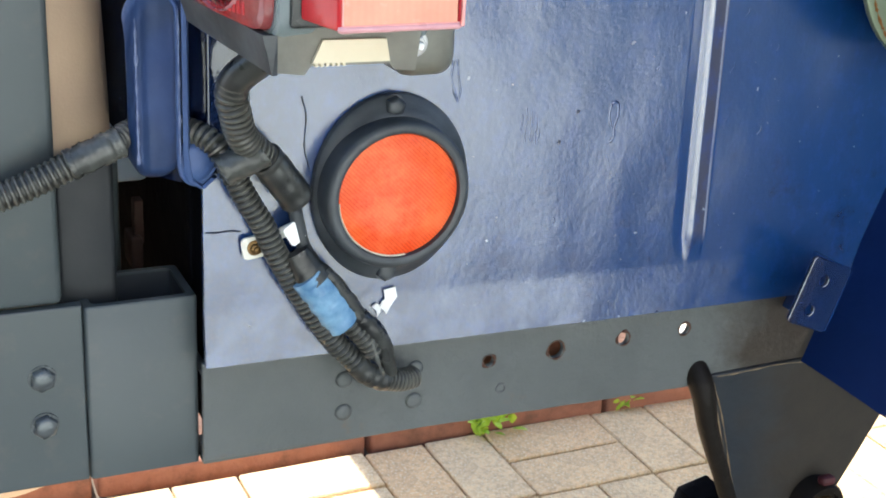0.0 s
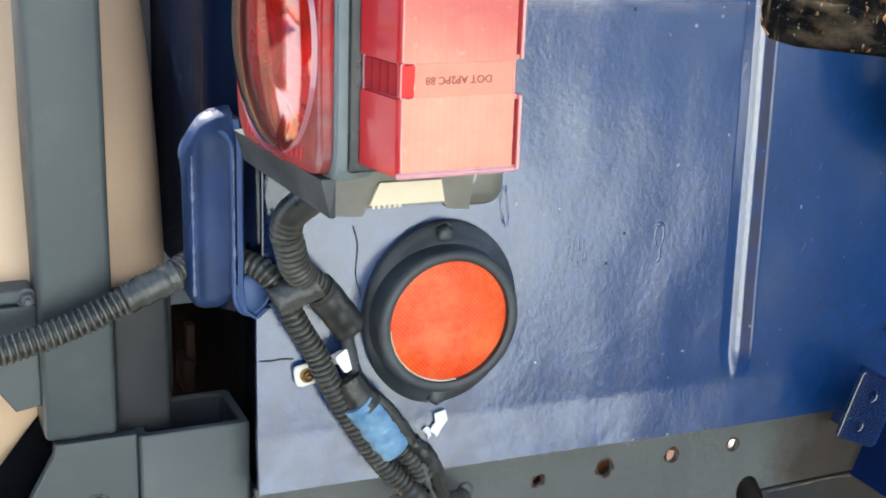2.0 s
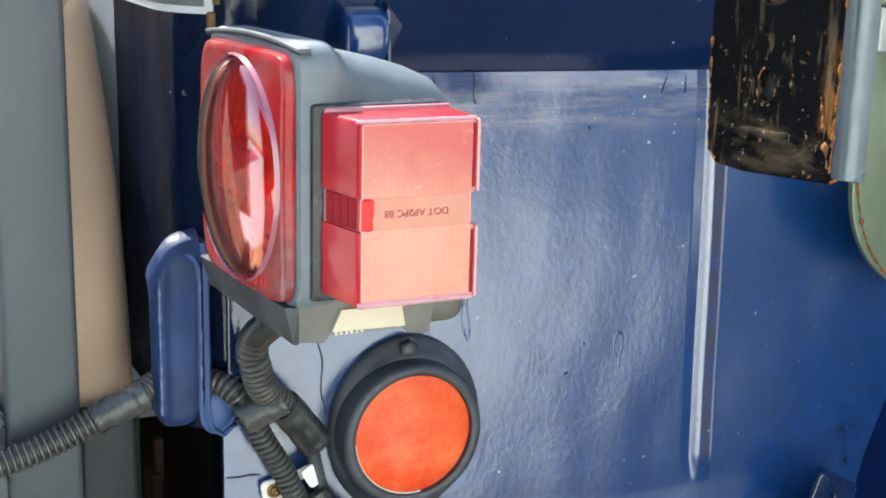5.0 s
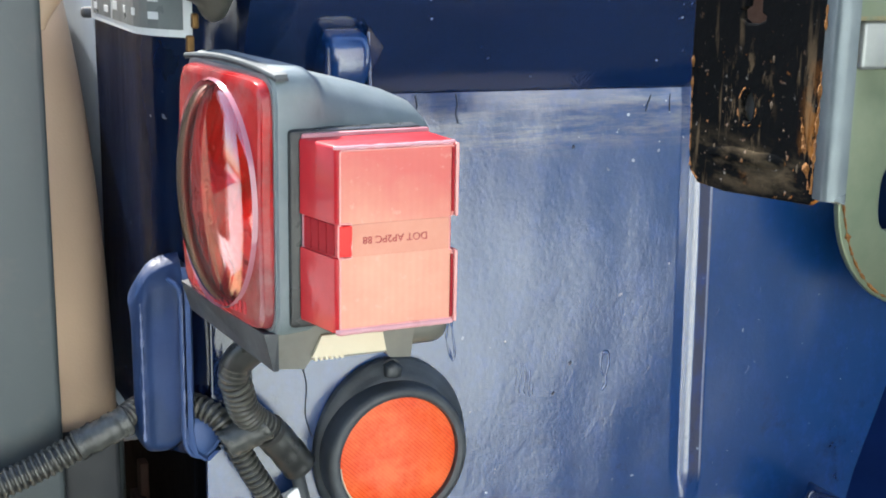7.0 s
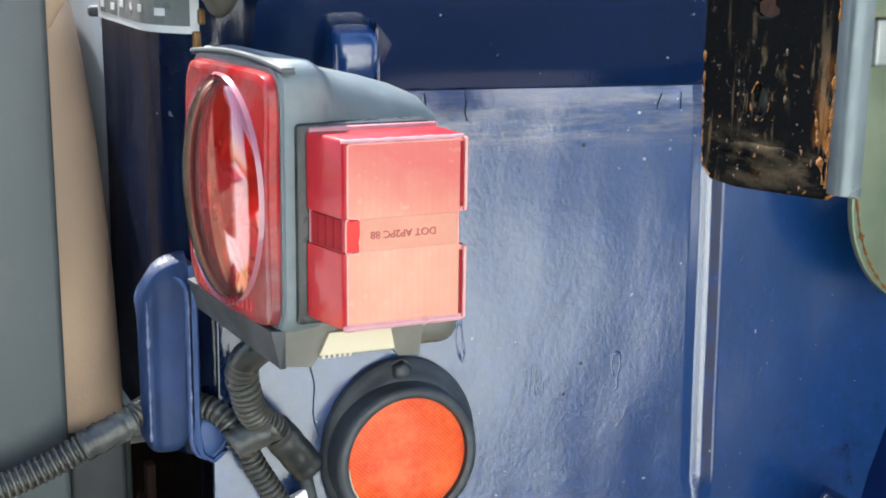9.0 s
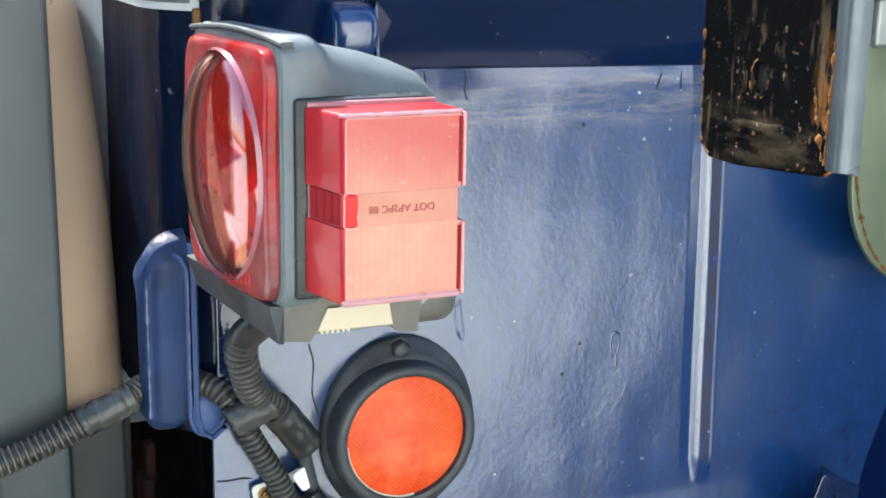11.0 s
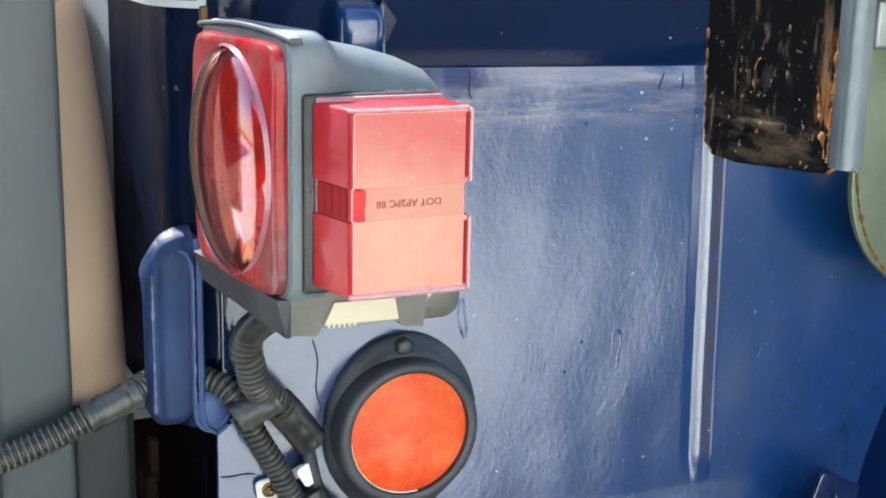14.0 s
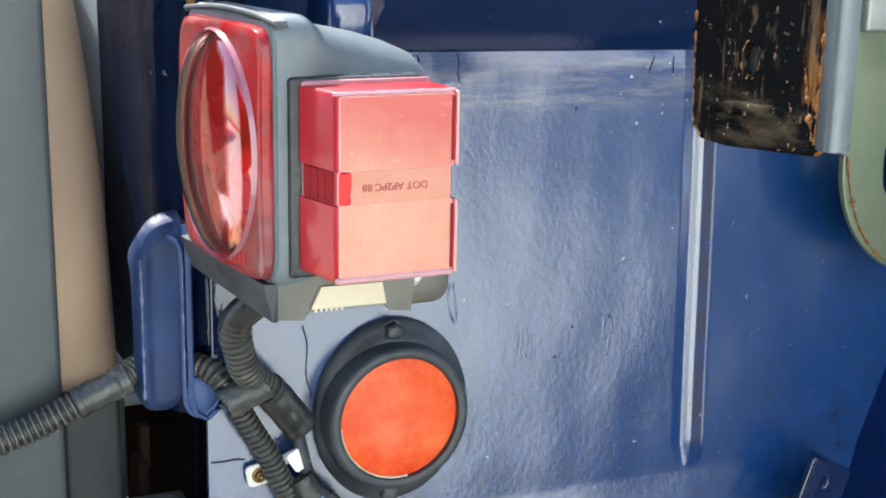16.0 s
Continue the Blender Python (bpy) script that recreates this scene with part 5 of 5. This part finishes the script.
for i in range(15):
    a = i / 14
    c = Vector((0.0275, -0.019, 0.8055)).lerp(Vector((0.0495, -0.0255, 0.8165)), a)
    rings.append([c + Vector((0.0045 * math.sin(2 * math.pi * k / 20), -0.0095 * math.cos(2 * math.pi * k / 20), -0.0075 * math.sin(2 * math.pi * k / 20))) * (1.0 + 0.16 * noise.noise(Vector((a * 6, k * 0.9, 1))) + 0.2 * noise.noise(Vector((a * 14, k * 0.4, 7)))) for k in range(20)])
part("wrap", loft(rings), TIE, tie, smooth=70)
connector = thing("cable_connector", "taped cable connector in faded blue and black tape", "connector")
def folded(pts, r0, r1, seed, flat=0.75):
    """A taped bundle whose wrapping is drawn into slanting folds."""
    line = even(spline(pts, 12), 0.0009)
    n = len(line) - 1
    rings = []
    for i, p in enumerate(line):
        t = (line[min(i + 1, n)] - line[max(i - 1, 0)]).normalized()
        side = t.cross(Vector((0, -1, 0.2))).normalized()
        nrm = side.cross(t).normalized()
        r = r0 + (r1 - r0) * i / n
        ring = []
        for k in range(24):
            a = 2 * math.pi * k / 24
            f = 1 + 0.1 * noise.noise(Vector((i * 0.16 + 1.3 * math.sin(a + 0.6), math.cos(a) * 0.9, seed))) + 0.05 * noise.noise(Vector((i * 0.5, k * 0.5, seed + 3)))
            ring.append(p + side * (r * f * math.cos(a)) + nrm * (flat * r * f * math.sin(a)))
        rings.append(ring)
    return loft(rings)


part("blue_wrap", folded([(0.079, -0.0165, 0.738), (0.087, -0.0165, 0.7265), (0.0965, -0.016, 0.713), (0.104, -0.0155, 0.7035)], 0.0108, 0.0112, 2), BLUE_TAPE, connector, "faded blue tape wrap", 50)
part("black_wrap", folded([(0.0735, -0.0145, 0.752), (0.077, -0.0155, 0.7455), (0.0815, -0.016, 0.7375), (0.0845, -0.016, 0.733)], 0.0075, 0.0112, 5), TAPE, connector, smooth=50)
part("black_edge", folded([(0.089, -0.0165, 0.7395), (0.098, -0.017, 0.729), (0.1075, -0.0165, 0.7145), (0.113, -0.0165, 0.7045)], 0.004, 0.0055, 7, 1.0), TAPE, connector, "black tape edge", 50)
part("lower_cable", ribbed([(0.107, -0.015, 0.7025), (0.113, -0.0155, 0.6955), (0.119, -0.016, 0.688), (0.123, -0.0165, 0.68)], 0.0068, 0.004), CONDUIT, connector, smooth=30)
part("black_cord", folded([(0.113, -0.0165, 0.706), (0.1215, -0.0175, 0.698), (0.129, -0.017, 0.6855), (0.1335, -0.015, 0.671), (0.137, -0.013, 0.6635)], 0.0062, 0.0042, 9, 0.9), TAPE, connector, smooth=50)
part("loose_end", sweep(spline([(0.1195, -0.0215, 0.6925), (0.1225, -0.0225, 0.681), (0.126, -0.021, 0.672), (0.1295, -0.019, 0.666)], 6), lambda i: 0.0012 + 0.0004 * math.sin(i), 8, 0.5), TIE, connector, smooth=60)

clip = thing("cable_clip", "bright metal cable clip with a screw on the panel", "clip")
part("tab", plate(rounded(-0.0072, 0.0072, -0.0064, 0.0064, 0.003), [oval(0, 0, 0.0022, 0.0022, 12)], 0.002, xz(-0.003) @ Matrix.Translation((0.0515, 0.753, 0)) @ Matrix.Rotation(0.15, 4, "Z"), 0.0005), simple("dull yellowed zinc", (0.55, 0.53, 0.45), (0.7, 0.69, 0.62), 0.4, 160), clip)
part("screw", hex_bolt(0.0515, -0.004, 0.7528, 0.0032, 0.003), BRASS, clip, smooth=50)
part("strap", plate(rounded(-0.014, 0.014, -0.003, 0.003, 0.0015), [], 0.0015, xz(-0.0035) @ Matrix.Translation((0.0615, 0.7575, 0)) @ Matrix.Rotation(0.4, 4, "Z"), 0.0004), WHITE_CHIP, clip)
part("far_tab", plate(rounded(-0.0046, 0.0046, -0.0062, 0.0062, 0.002), [], 0.002, xz(-0.0125) @ Matrix.Translation((0.0725, 0.7625, 0)) @ Matrix.Rotation(0.55, 4, "Z"), 0.0005), WHITE_CHIP, clip)
chip = thing("paint_chip", "white chip of bare primer under the reflector", "paint chip")
part("scratch", plate([(-0.0105, -0.003), (-0.008, -0.001), (-0.0055, -0.003), (-0.005, -0.007), (-0.007, -0.0095), (-0.0075, -0.006)], [], 0.001, xz(-0.0018) @ Matrix.Translation((0.1372, 0.708, 0)), 0.0003), WHITE_CHIP, chip)
part("flake", plate([(-0.004, -0.0005), (-0.002, 0.001), (-0.003, 0.007), (0.004, 0.0085), (0.0055, 0.002), (0.003, -0.0015), (0.001, -0.0045), (-0.001, -0.0085), (-0.003, -0.006), (-0.0055, -0.004)], [], 0.0012, xz(-0.002) @ Matrix.Translation((0.1372, 0.708, 0)), 0.0003), WHITE_CHIP, chip)

# ---- runs, cracks and scars in the brushed paint ----
CRACK = simple("dirt in a paint crack", (0.012, 0.02, 0.04), (0.02, 0.03, 0.05), 0.6)


def scar(name, pts, r, label, mat=PANEL_BLUE):
    t = thing(name, label, "paint mark", "marks in the paint")
    sunk = -0.0004 if mat is CRACK else r * 0.45
    pts = [(x, panel_y(x, z) + sunk, z) for x, z in pts]
    part("ridge", sweep(even(spline(pts, 8), 0.0012), lambda i: r * (0.8 + 0.5 * noise.noise(Vector((i * 0.35, pts[0][0] * 90, 0)))), 8), mat, t, smooth=60)


for pts in ([(0.1515, 0.996), (0.1522, 0.99), (0.1508, 0.984), (0.1505, 0.978)], [(0.1776, 0.996), (0.1782, 0.99), (0.177, 0.985), (0.1788, 0.978)], [(0.3135, 0.99), (0.3105, 0.984), (0.3096, 0.979)], [(0.3282, 0.99), (0.3274, 0.985), (0.3276, 0.979)], [(0.0802, 0.84), (0.083, 0.828), (0.0822, 0.81), (0.086, 0.795)]):
    scar("paint_crack", pts, 0.0005, "fine crack in the blue paint", CRACK)
scar("paint_crack", [(0.024, 0.7632), (0.031, 0.7626), (0.038, 0.763), (0.0445, 0.762)], 0.0006, "horizontal seam crack in the blue paint", CRACK)
scar("paint_run", [(0.286, 0.823), (0.2905, 0.8225), (0.2915, 0.815), (0.2895, 0.807), (0.2898, 0.801), (0.287, 0.797)], 0.0014, "run of blue paint set hard on the panel")
scar("paint_run", [(0.286, 0.823), (0.2852, 0.815), (0.287, 0.808), (0.2885, 0.806)], 0.0012, "run of blue paint set hard on the panel")
scar("paint_run", [(0.174, 0.856), (0.1735, 0.846), (0.176, 0.836), (0.1785, 0.83)], 0.0014, "run of blue paint set hard on the panel")
scar("paint_run", [(0.1765, 0.857), (0.178, 0.846), (0.1795, 0.836), (0.178, 0.83)], 0.0012, "run of blue paint set hard on the panel")
for x0, z0, l in ((0.2225, 0.82, 0.012), (0.2255, 0.8235, 0.022), (0.229, 0.8215, 0.02), (0.2325, 0.818, 0.018), (0.2345, 0.81, 0.01)):
    scar("paint_scrape", [(x0, z0), (x0 + 0.0006, z0 - 0.4 * l), (x0 - 0.0003, z0 - 0.7 * l), (x0 + 0.0005, z0 - l)], 0.0007, "short upright scrape in the blue paint")
for x0, z0, s in ((0.376, 0.845, 0.008), (0.382, 0.88, 0.007), (0.41, 0.855, 0.006), (0.404, 0.8, 0.007), (0.376, 0.81, 0.006), (0.398, 0.77, 0.006), (0.322, 0.81, 0.006), (0.25, 0.75, 0.009), (0.318, 0.846, 0.005)):
    scar("paint_run", [(x0, z0), (x0 + 0.12 * s, z0 - 0.3 * s), (x0 - 0.2 * s, z0 - 0.7 * s), (x0 - 0.35 * s, z0 - s)], 0.0004, "small ridge in the brushed blue paint")
for x0, z0 in ((0.25, 0.8), (0.262, 0.799 + 0.02), (0.258, 0.96)):
    t = thing("paint_speck", "dark speck where the paint has chipped", "paint mark")
    part("speck", revolve([(0.0013, 0.0), (0.001, 0.0006), (0.0004, 0.0008)], xz(panel_y(x0, z0) + 0.0002) @ Matrix.Translation((x0, z0, 0)), 10), CRACK, t)

# ---- rusting bracket hanging beside the body ----
hung = thing("hanging_bracket", "black painted steel bracket rusting along its edges", "bracket")
YZ = Matrix(((0, 0, -1, 0), (-1, 0, 0, 0), (0, 1, 0, 0), (0, 0, 0, 1)))  # local x to -y, local y to z, local z to -x
prof = [(0.139, 1.4), (0.139, 1.02), (0.1405, 0.985), (0.142, 0.972), (0.149, 0.9665), (0.17, 0.966), (0.2, 0.9685), (0.236, 0.9715), (0.2415, 0.975), (0.2415, 1.4)]
key = [(0.181, 1.0665), (0.193, 1.0665), (0.1935, 1.056), (0.197, 1.0545), (0.1965, 1.051), (0.19, 1.0488), (0.182, 1.0485), (0.1765, 1.051), (0.1755, 1.056), (0.18, 1.0585)]
part("face", plate(prof, [key, oval(0.186, 1.0095, 0.0062, 0.0085, 18)], 0.004, Matrix.Translation((0.2475, 0, 0)) @ YZ, 0.0012), RUSTY, hung, "black face with rust streaks")
bm = loft([[(x, y, z) for x, y, z in row] for row in [
    [(0.2455, -0.2385, z), (0.2452, -0.2445, z), (0.2468, -0.2475, z), (0.2515, -0.2485, z), (0.2565, -0.2485, z - 0.002), (0.2565, -0.2455, z), (0.2505, -0.245, z), (0.249, -0.2395, z)] for z in [0.974, 0.98, 0.99, 1.02, 1.1, 1.2, 1.3, 1.4]]])
part("bent_edge", bm, simple("pale galvanised steel", (0.085, 0.105, 0.115), (0.17, 0.2, 0.21), 0.35, 40, 0.3, 0.5), hung, "pale galvanised bent edge", 85)
bm = loft([[Vector((0.2458 - d, -0.187 + u * k, 0.985 + v * k)) for u, v in [(u_, v_ * (1 + 0.15 * math.sin(u_ * 200)) - u_ * 0.05) for u_, v_ in oval(0, 0, 0.034, 0.0042, 28, 2.6)]] for k, d in ((1.0, 0.0), (0.9, 0.0004), (0.7, 0.0009), (0.3, 0.0011))])
part("pressed_rib", bm, RUSTY, hung, "rubbed pressed rib", 60)
RUST = simple("flaking orange rust", (0.05, 0.018, 0.006), (0.36, 0.15, 0.03), 0.85, 240, 0.9, 0, 0.002)


def ragged(pts, r, seed):
    """An uneven ridge of rust along an edge."""
    line = even(spline(pts, 10), 0.0016)
    return sweep(line, lambda i: max(0.0002, r * (0.35 + 1.0 * noise.noise(Vector((i * 0.3, seed, 0))) + 0.5 * noise.noise(Vector((i * 0.9, seed, 4))))), 8)


part("rust_edge", ragged([(0.2458, -0.1395, 1.03), (0.2458, -0.141, 0.985), (0.2458, -0.1425, 0.973), (0.2458, -0.149, 0.9672)], 0.0016, 1), RUST, hung, "orange rust along the edge")
part("rust_edge", ragged([(0.2456, -0.2385, 1.032), (0.2456, -0.2385, 1.015), (0.2456, -0.238, 1.0), (0.2456, -0.2375, 0.976)], 0.002, 2), RUST, hung, "orange rust along the edge")
part("rust_ring", ragged([(0.2459, -0.186 + 0.0072 * math.cos(a), 1.0095 + 0.0095 * math.sin(a)) for a in (0.3, 1.2, 2.2, 3.1, 4.0, 4.9, 5.8, 6.5)], 0.0012, 21), RUST, hung, "rust round the hole")
part("rust_edge", ragged([(0.2456, -0.239, 1.095), (0.2456, -0.239, 1.088), (0.2456, -0.239, 1.08)], 0.0014, 31), RUST, hung)
part("rust_edge", ragged([(0.2456, -0.239, 1.062), (0.2456, -0.239, 1.057), (0.2456, -0.239, 1.05)], 0.0015, 33), RUST, hung)
part("rust_patch", ragged([(0.2458, -0.227, 1.01), (0.2458, -0.231, 0.995), (0.2458, -0.236, 0.976)], 0.0026, 8), RUST, hung)
for x, z, l, s in ((-0.168, 1.035, 0.032, 3), (-0.204, 1.037, 0.034, 5), (-0.187, 1.0, 0.012, 6), (-0.214, 1.01, 0.016, 7), (-0.161, 1.0, 0.018, 9), (-0.226, 1.005, 0.024, 11)):
    part("worn_streak", ragged([(0.2462, x, z), (0.2462, x - 0.001, z - l * 0.5), (0.2462, x, z - l)], 0.0014, s), simple("worn brown paint", (0.035, 0.024, 0.014), (0.15, 0.105, 0.06), 0.65, 260, 0.6), hung)
part("inner_plate", box(0.2515, 0.254, -0.205, -0.165, 0.994, 1.026, 0.0005), STEEL, hung, "pale steel behind the hole")
part("backing", box(0.262, 0.266, -0.225, -0.15, 0.985, 1.3, 0.001), simple("rusty inner strip", (0.02, 0.007, 0.004), (0.06, 0.02, 0.011), 0.8, 50), hung, "rusty inner strip")

# ---- zinc plates behind it ----
strut = thing("slotted_strut", "greenish zinc-plated slotted strut", "strut")
slots = [oval(0.4205 + 0.0287 * i, 1.071, 0.0092, 0.0139, 8, 3.2) for i in range(8)]
part("face", plate([(0.3723, 1.0413), (0.68, 1.0413), (0.68, 1.3), (0.3723, 1.3)], slots, 0.004, xz(-0.0545), 0.0006), ZINC, strut)
part("lip", box(0.3723, 0.68, -0.0565, -0.0325, 1.0383, 1.0422, 0.001), ZINC, strut)
pts = [(0.55, 1.0407), (0.4324, 1.0407), (0.4324, 0.9398)] + [(0.5056 + 0.0732 * math.cos(radians(a)), 0.9233 + 0.0779 * math.sin(radians(a))) for a in range(170, 271, 8)] + [(0.55, 0.8454)]
zplate = part("zinc_bracket", plate(pts, [oval(0.4755, 0.9209, 0.0112, 0.0230, 22, 2.6)], 0.005, xz(-0.0432), 0.0012), ZINC, strut, "pale green zinc-plated bracket with a slot")
part("rust_edge", ragged([(x, -0.0462, z) for x, z in ((0.4318, 1.0165), (0.4318, 0.9693), (0.4336, 0.928), (0.4454, 0.8867), (0.4667, 0.8596), (0.4962, 0.846))], 0.002, 12), RUST, zplate, "orange rust along the edge")
part("top_block", box(0.4348, 0.54, -0.052, -0.0445, 1.0071, 1.0383, 0.003, 3), simple("pale worn zinc", (0.15, 0.165, 0.16), (0.36, 0.38, 0.37), 0.3, 30, 0.2, 0.5), zplate, smooth=40)
# black sheet stands in for the dark inside of the strut
part("channel", box(0.376, 0.68, -0.044, -0.041, 1.046, 1.3, 0.0005), NEAR_BLACK, strut, "black sheet added behind the strut's slots")

# ---- pavers and edging ----
PX, PY, PB = 0.723, 0.795, 0.1985


def paver_mesh():
    bm = box(-0.0969, 0.0969, -0.0478, 0.0478, -0.06, 0.0, 0.0022, 1)
    me = bpy.data.meshes.new("paver")
    bm.to_mesh(me)
    bm.free()
    me.materials.append(PAVER)
    return me


paver = paver_mesh()
pavement = tagged(new("pavement"), "pale concrete pavers laid in basket weave", "pavement", kind="structure")
rnd = random.Random(7)
rest = bmesh.new()
for i in range(-16, 14):
    for j in range(-4, 1):
        x, y = PX + PB * i, PY + PB * j
        for k in (0, 1):
            if (i + j) % 2 == 0:
                p = (x + PB / 2, y + PB * (0.25 + 0.5 * k), 0)
            else:
                p = (x + PB * (0.25 + 0.5 * k), y + PB / 2, 90)
            h, tilt = rnd.uniform(-0.003, 0.0015), rnd.uniform(-0.4, 0.4)
            if -6 <= i <= 4 and j >= -7:
                ob = new("paver", paver)
                ob.parent = pavement
                ob.matrix_basis = pose(p[0], p[1], h, tilt, -tilt, p[2] + tilt)
            else:
                box(-0.0969, 0.0969, -0.0478, 0.0478, -0.06, 0.0, bm=rest)
                bmesh.ops.transform(rest, matrix=pose(p[0], p[1], h, 0, 0, p[2]), verts=rest.verts[-8:])
ob = part("far_pavers", rest, PAVER, pavement)
ob["kind"] = "stuff"
edging = tagged(new("edging"), "terracotta edging bricks along the pavers", "edging", kind="structure")
for i in range(-4, 8):
    x0 = 0.126 + 0.412 * i
    bm = box(x0 + 0.004, x0 + 0.408, 0, 0.075, -0.06, 0.021 if i < 1 else 0.03, 0.008, 3)
    ob = part("edging_brick", bm, TERRACOTTA, edging, smooth=40)
    ob.matrix_basis = Matrix.Translation((0, 1.026, 0)) @ Matrix.Rotation(-0.039, 4, "Z") @ pose(0, 0, rnd.uniform(-0.004, 0.003))


def weed(name, x, y, size, seed, label):
    r = random.Random(seed)
    t = thing(name, label, "weed")
    for i in range(34):
        a, lean, l = r.uniform(0, 6.28), r.uniform(0.2, 1.2), size * r.uniform(0.22, 0.5)
        d = Vector((math.cos(a) * math.sin(lean), math.sin(a) * math.sin(lean), math.cos(lean)))
        s = d.cross(Vector((0, 0, 1))).normalized()
        p = Vector((x + r.gauss(0, size * 0.22), y + r.gauss(0, size * 0.1), r.uniform(0, size * 0.3)))
        rings = []
        for k in range(6):
            u = k / 5
            w = l * 0.2 * math.sin(math.pi * (0.1 + 0.88 * u)) ** 1.2
            c = p + d * (l * u) - Vector((0, 0, l * 0.3 * u * u))
            rings.append([c - s * w, c + Vector((0, 0, -0.15 * w)), c + s * w, c + Vector((0, 0, 0.1 * w))])
        part("leaf", loft(rings), LEAF, t)
    return t


weed("weed", 0.735, 0.985, 0.08, 3, "bright green weed growing in the paver joint")
weed("weed", 0.985, 0.995, 0.06, 5, "small green weed by the edging")
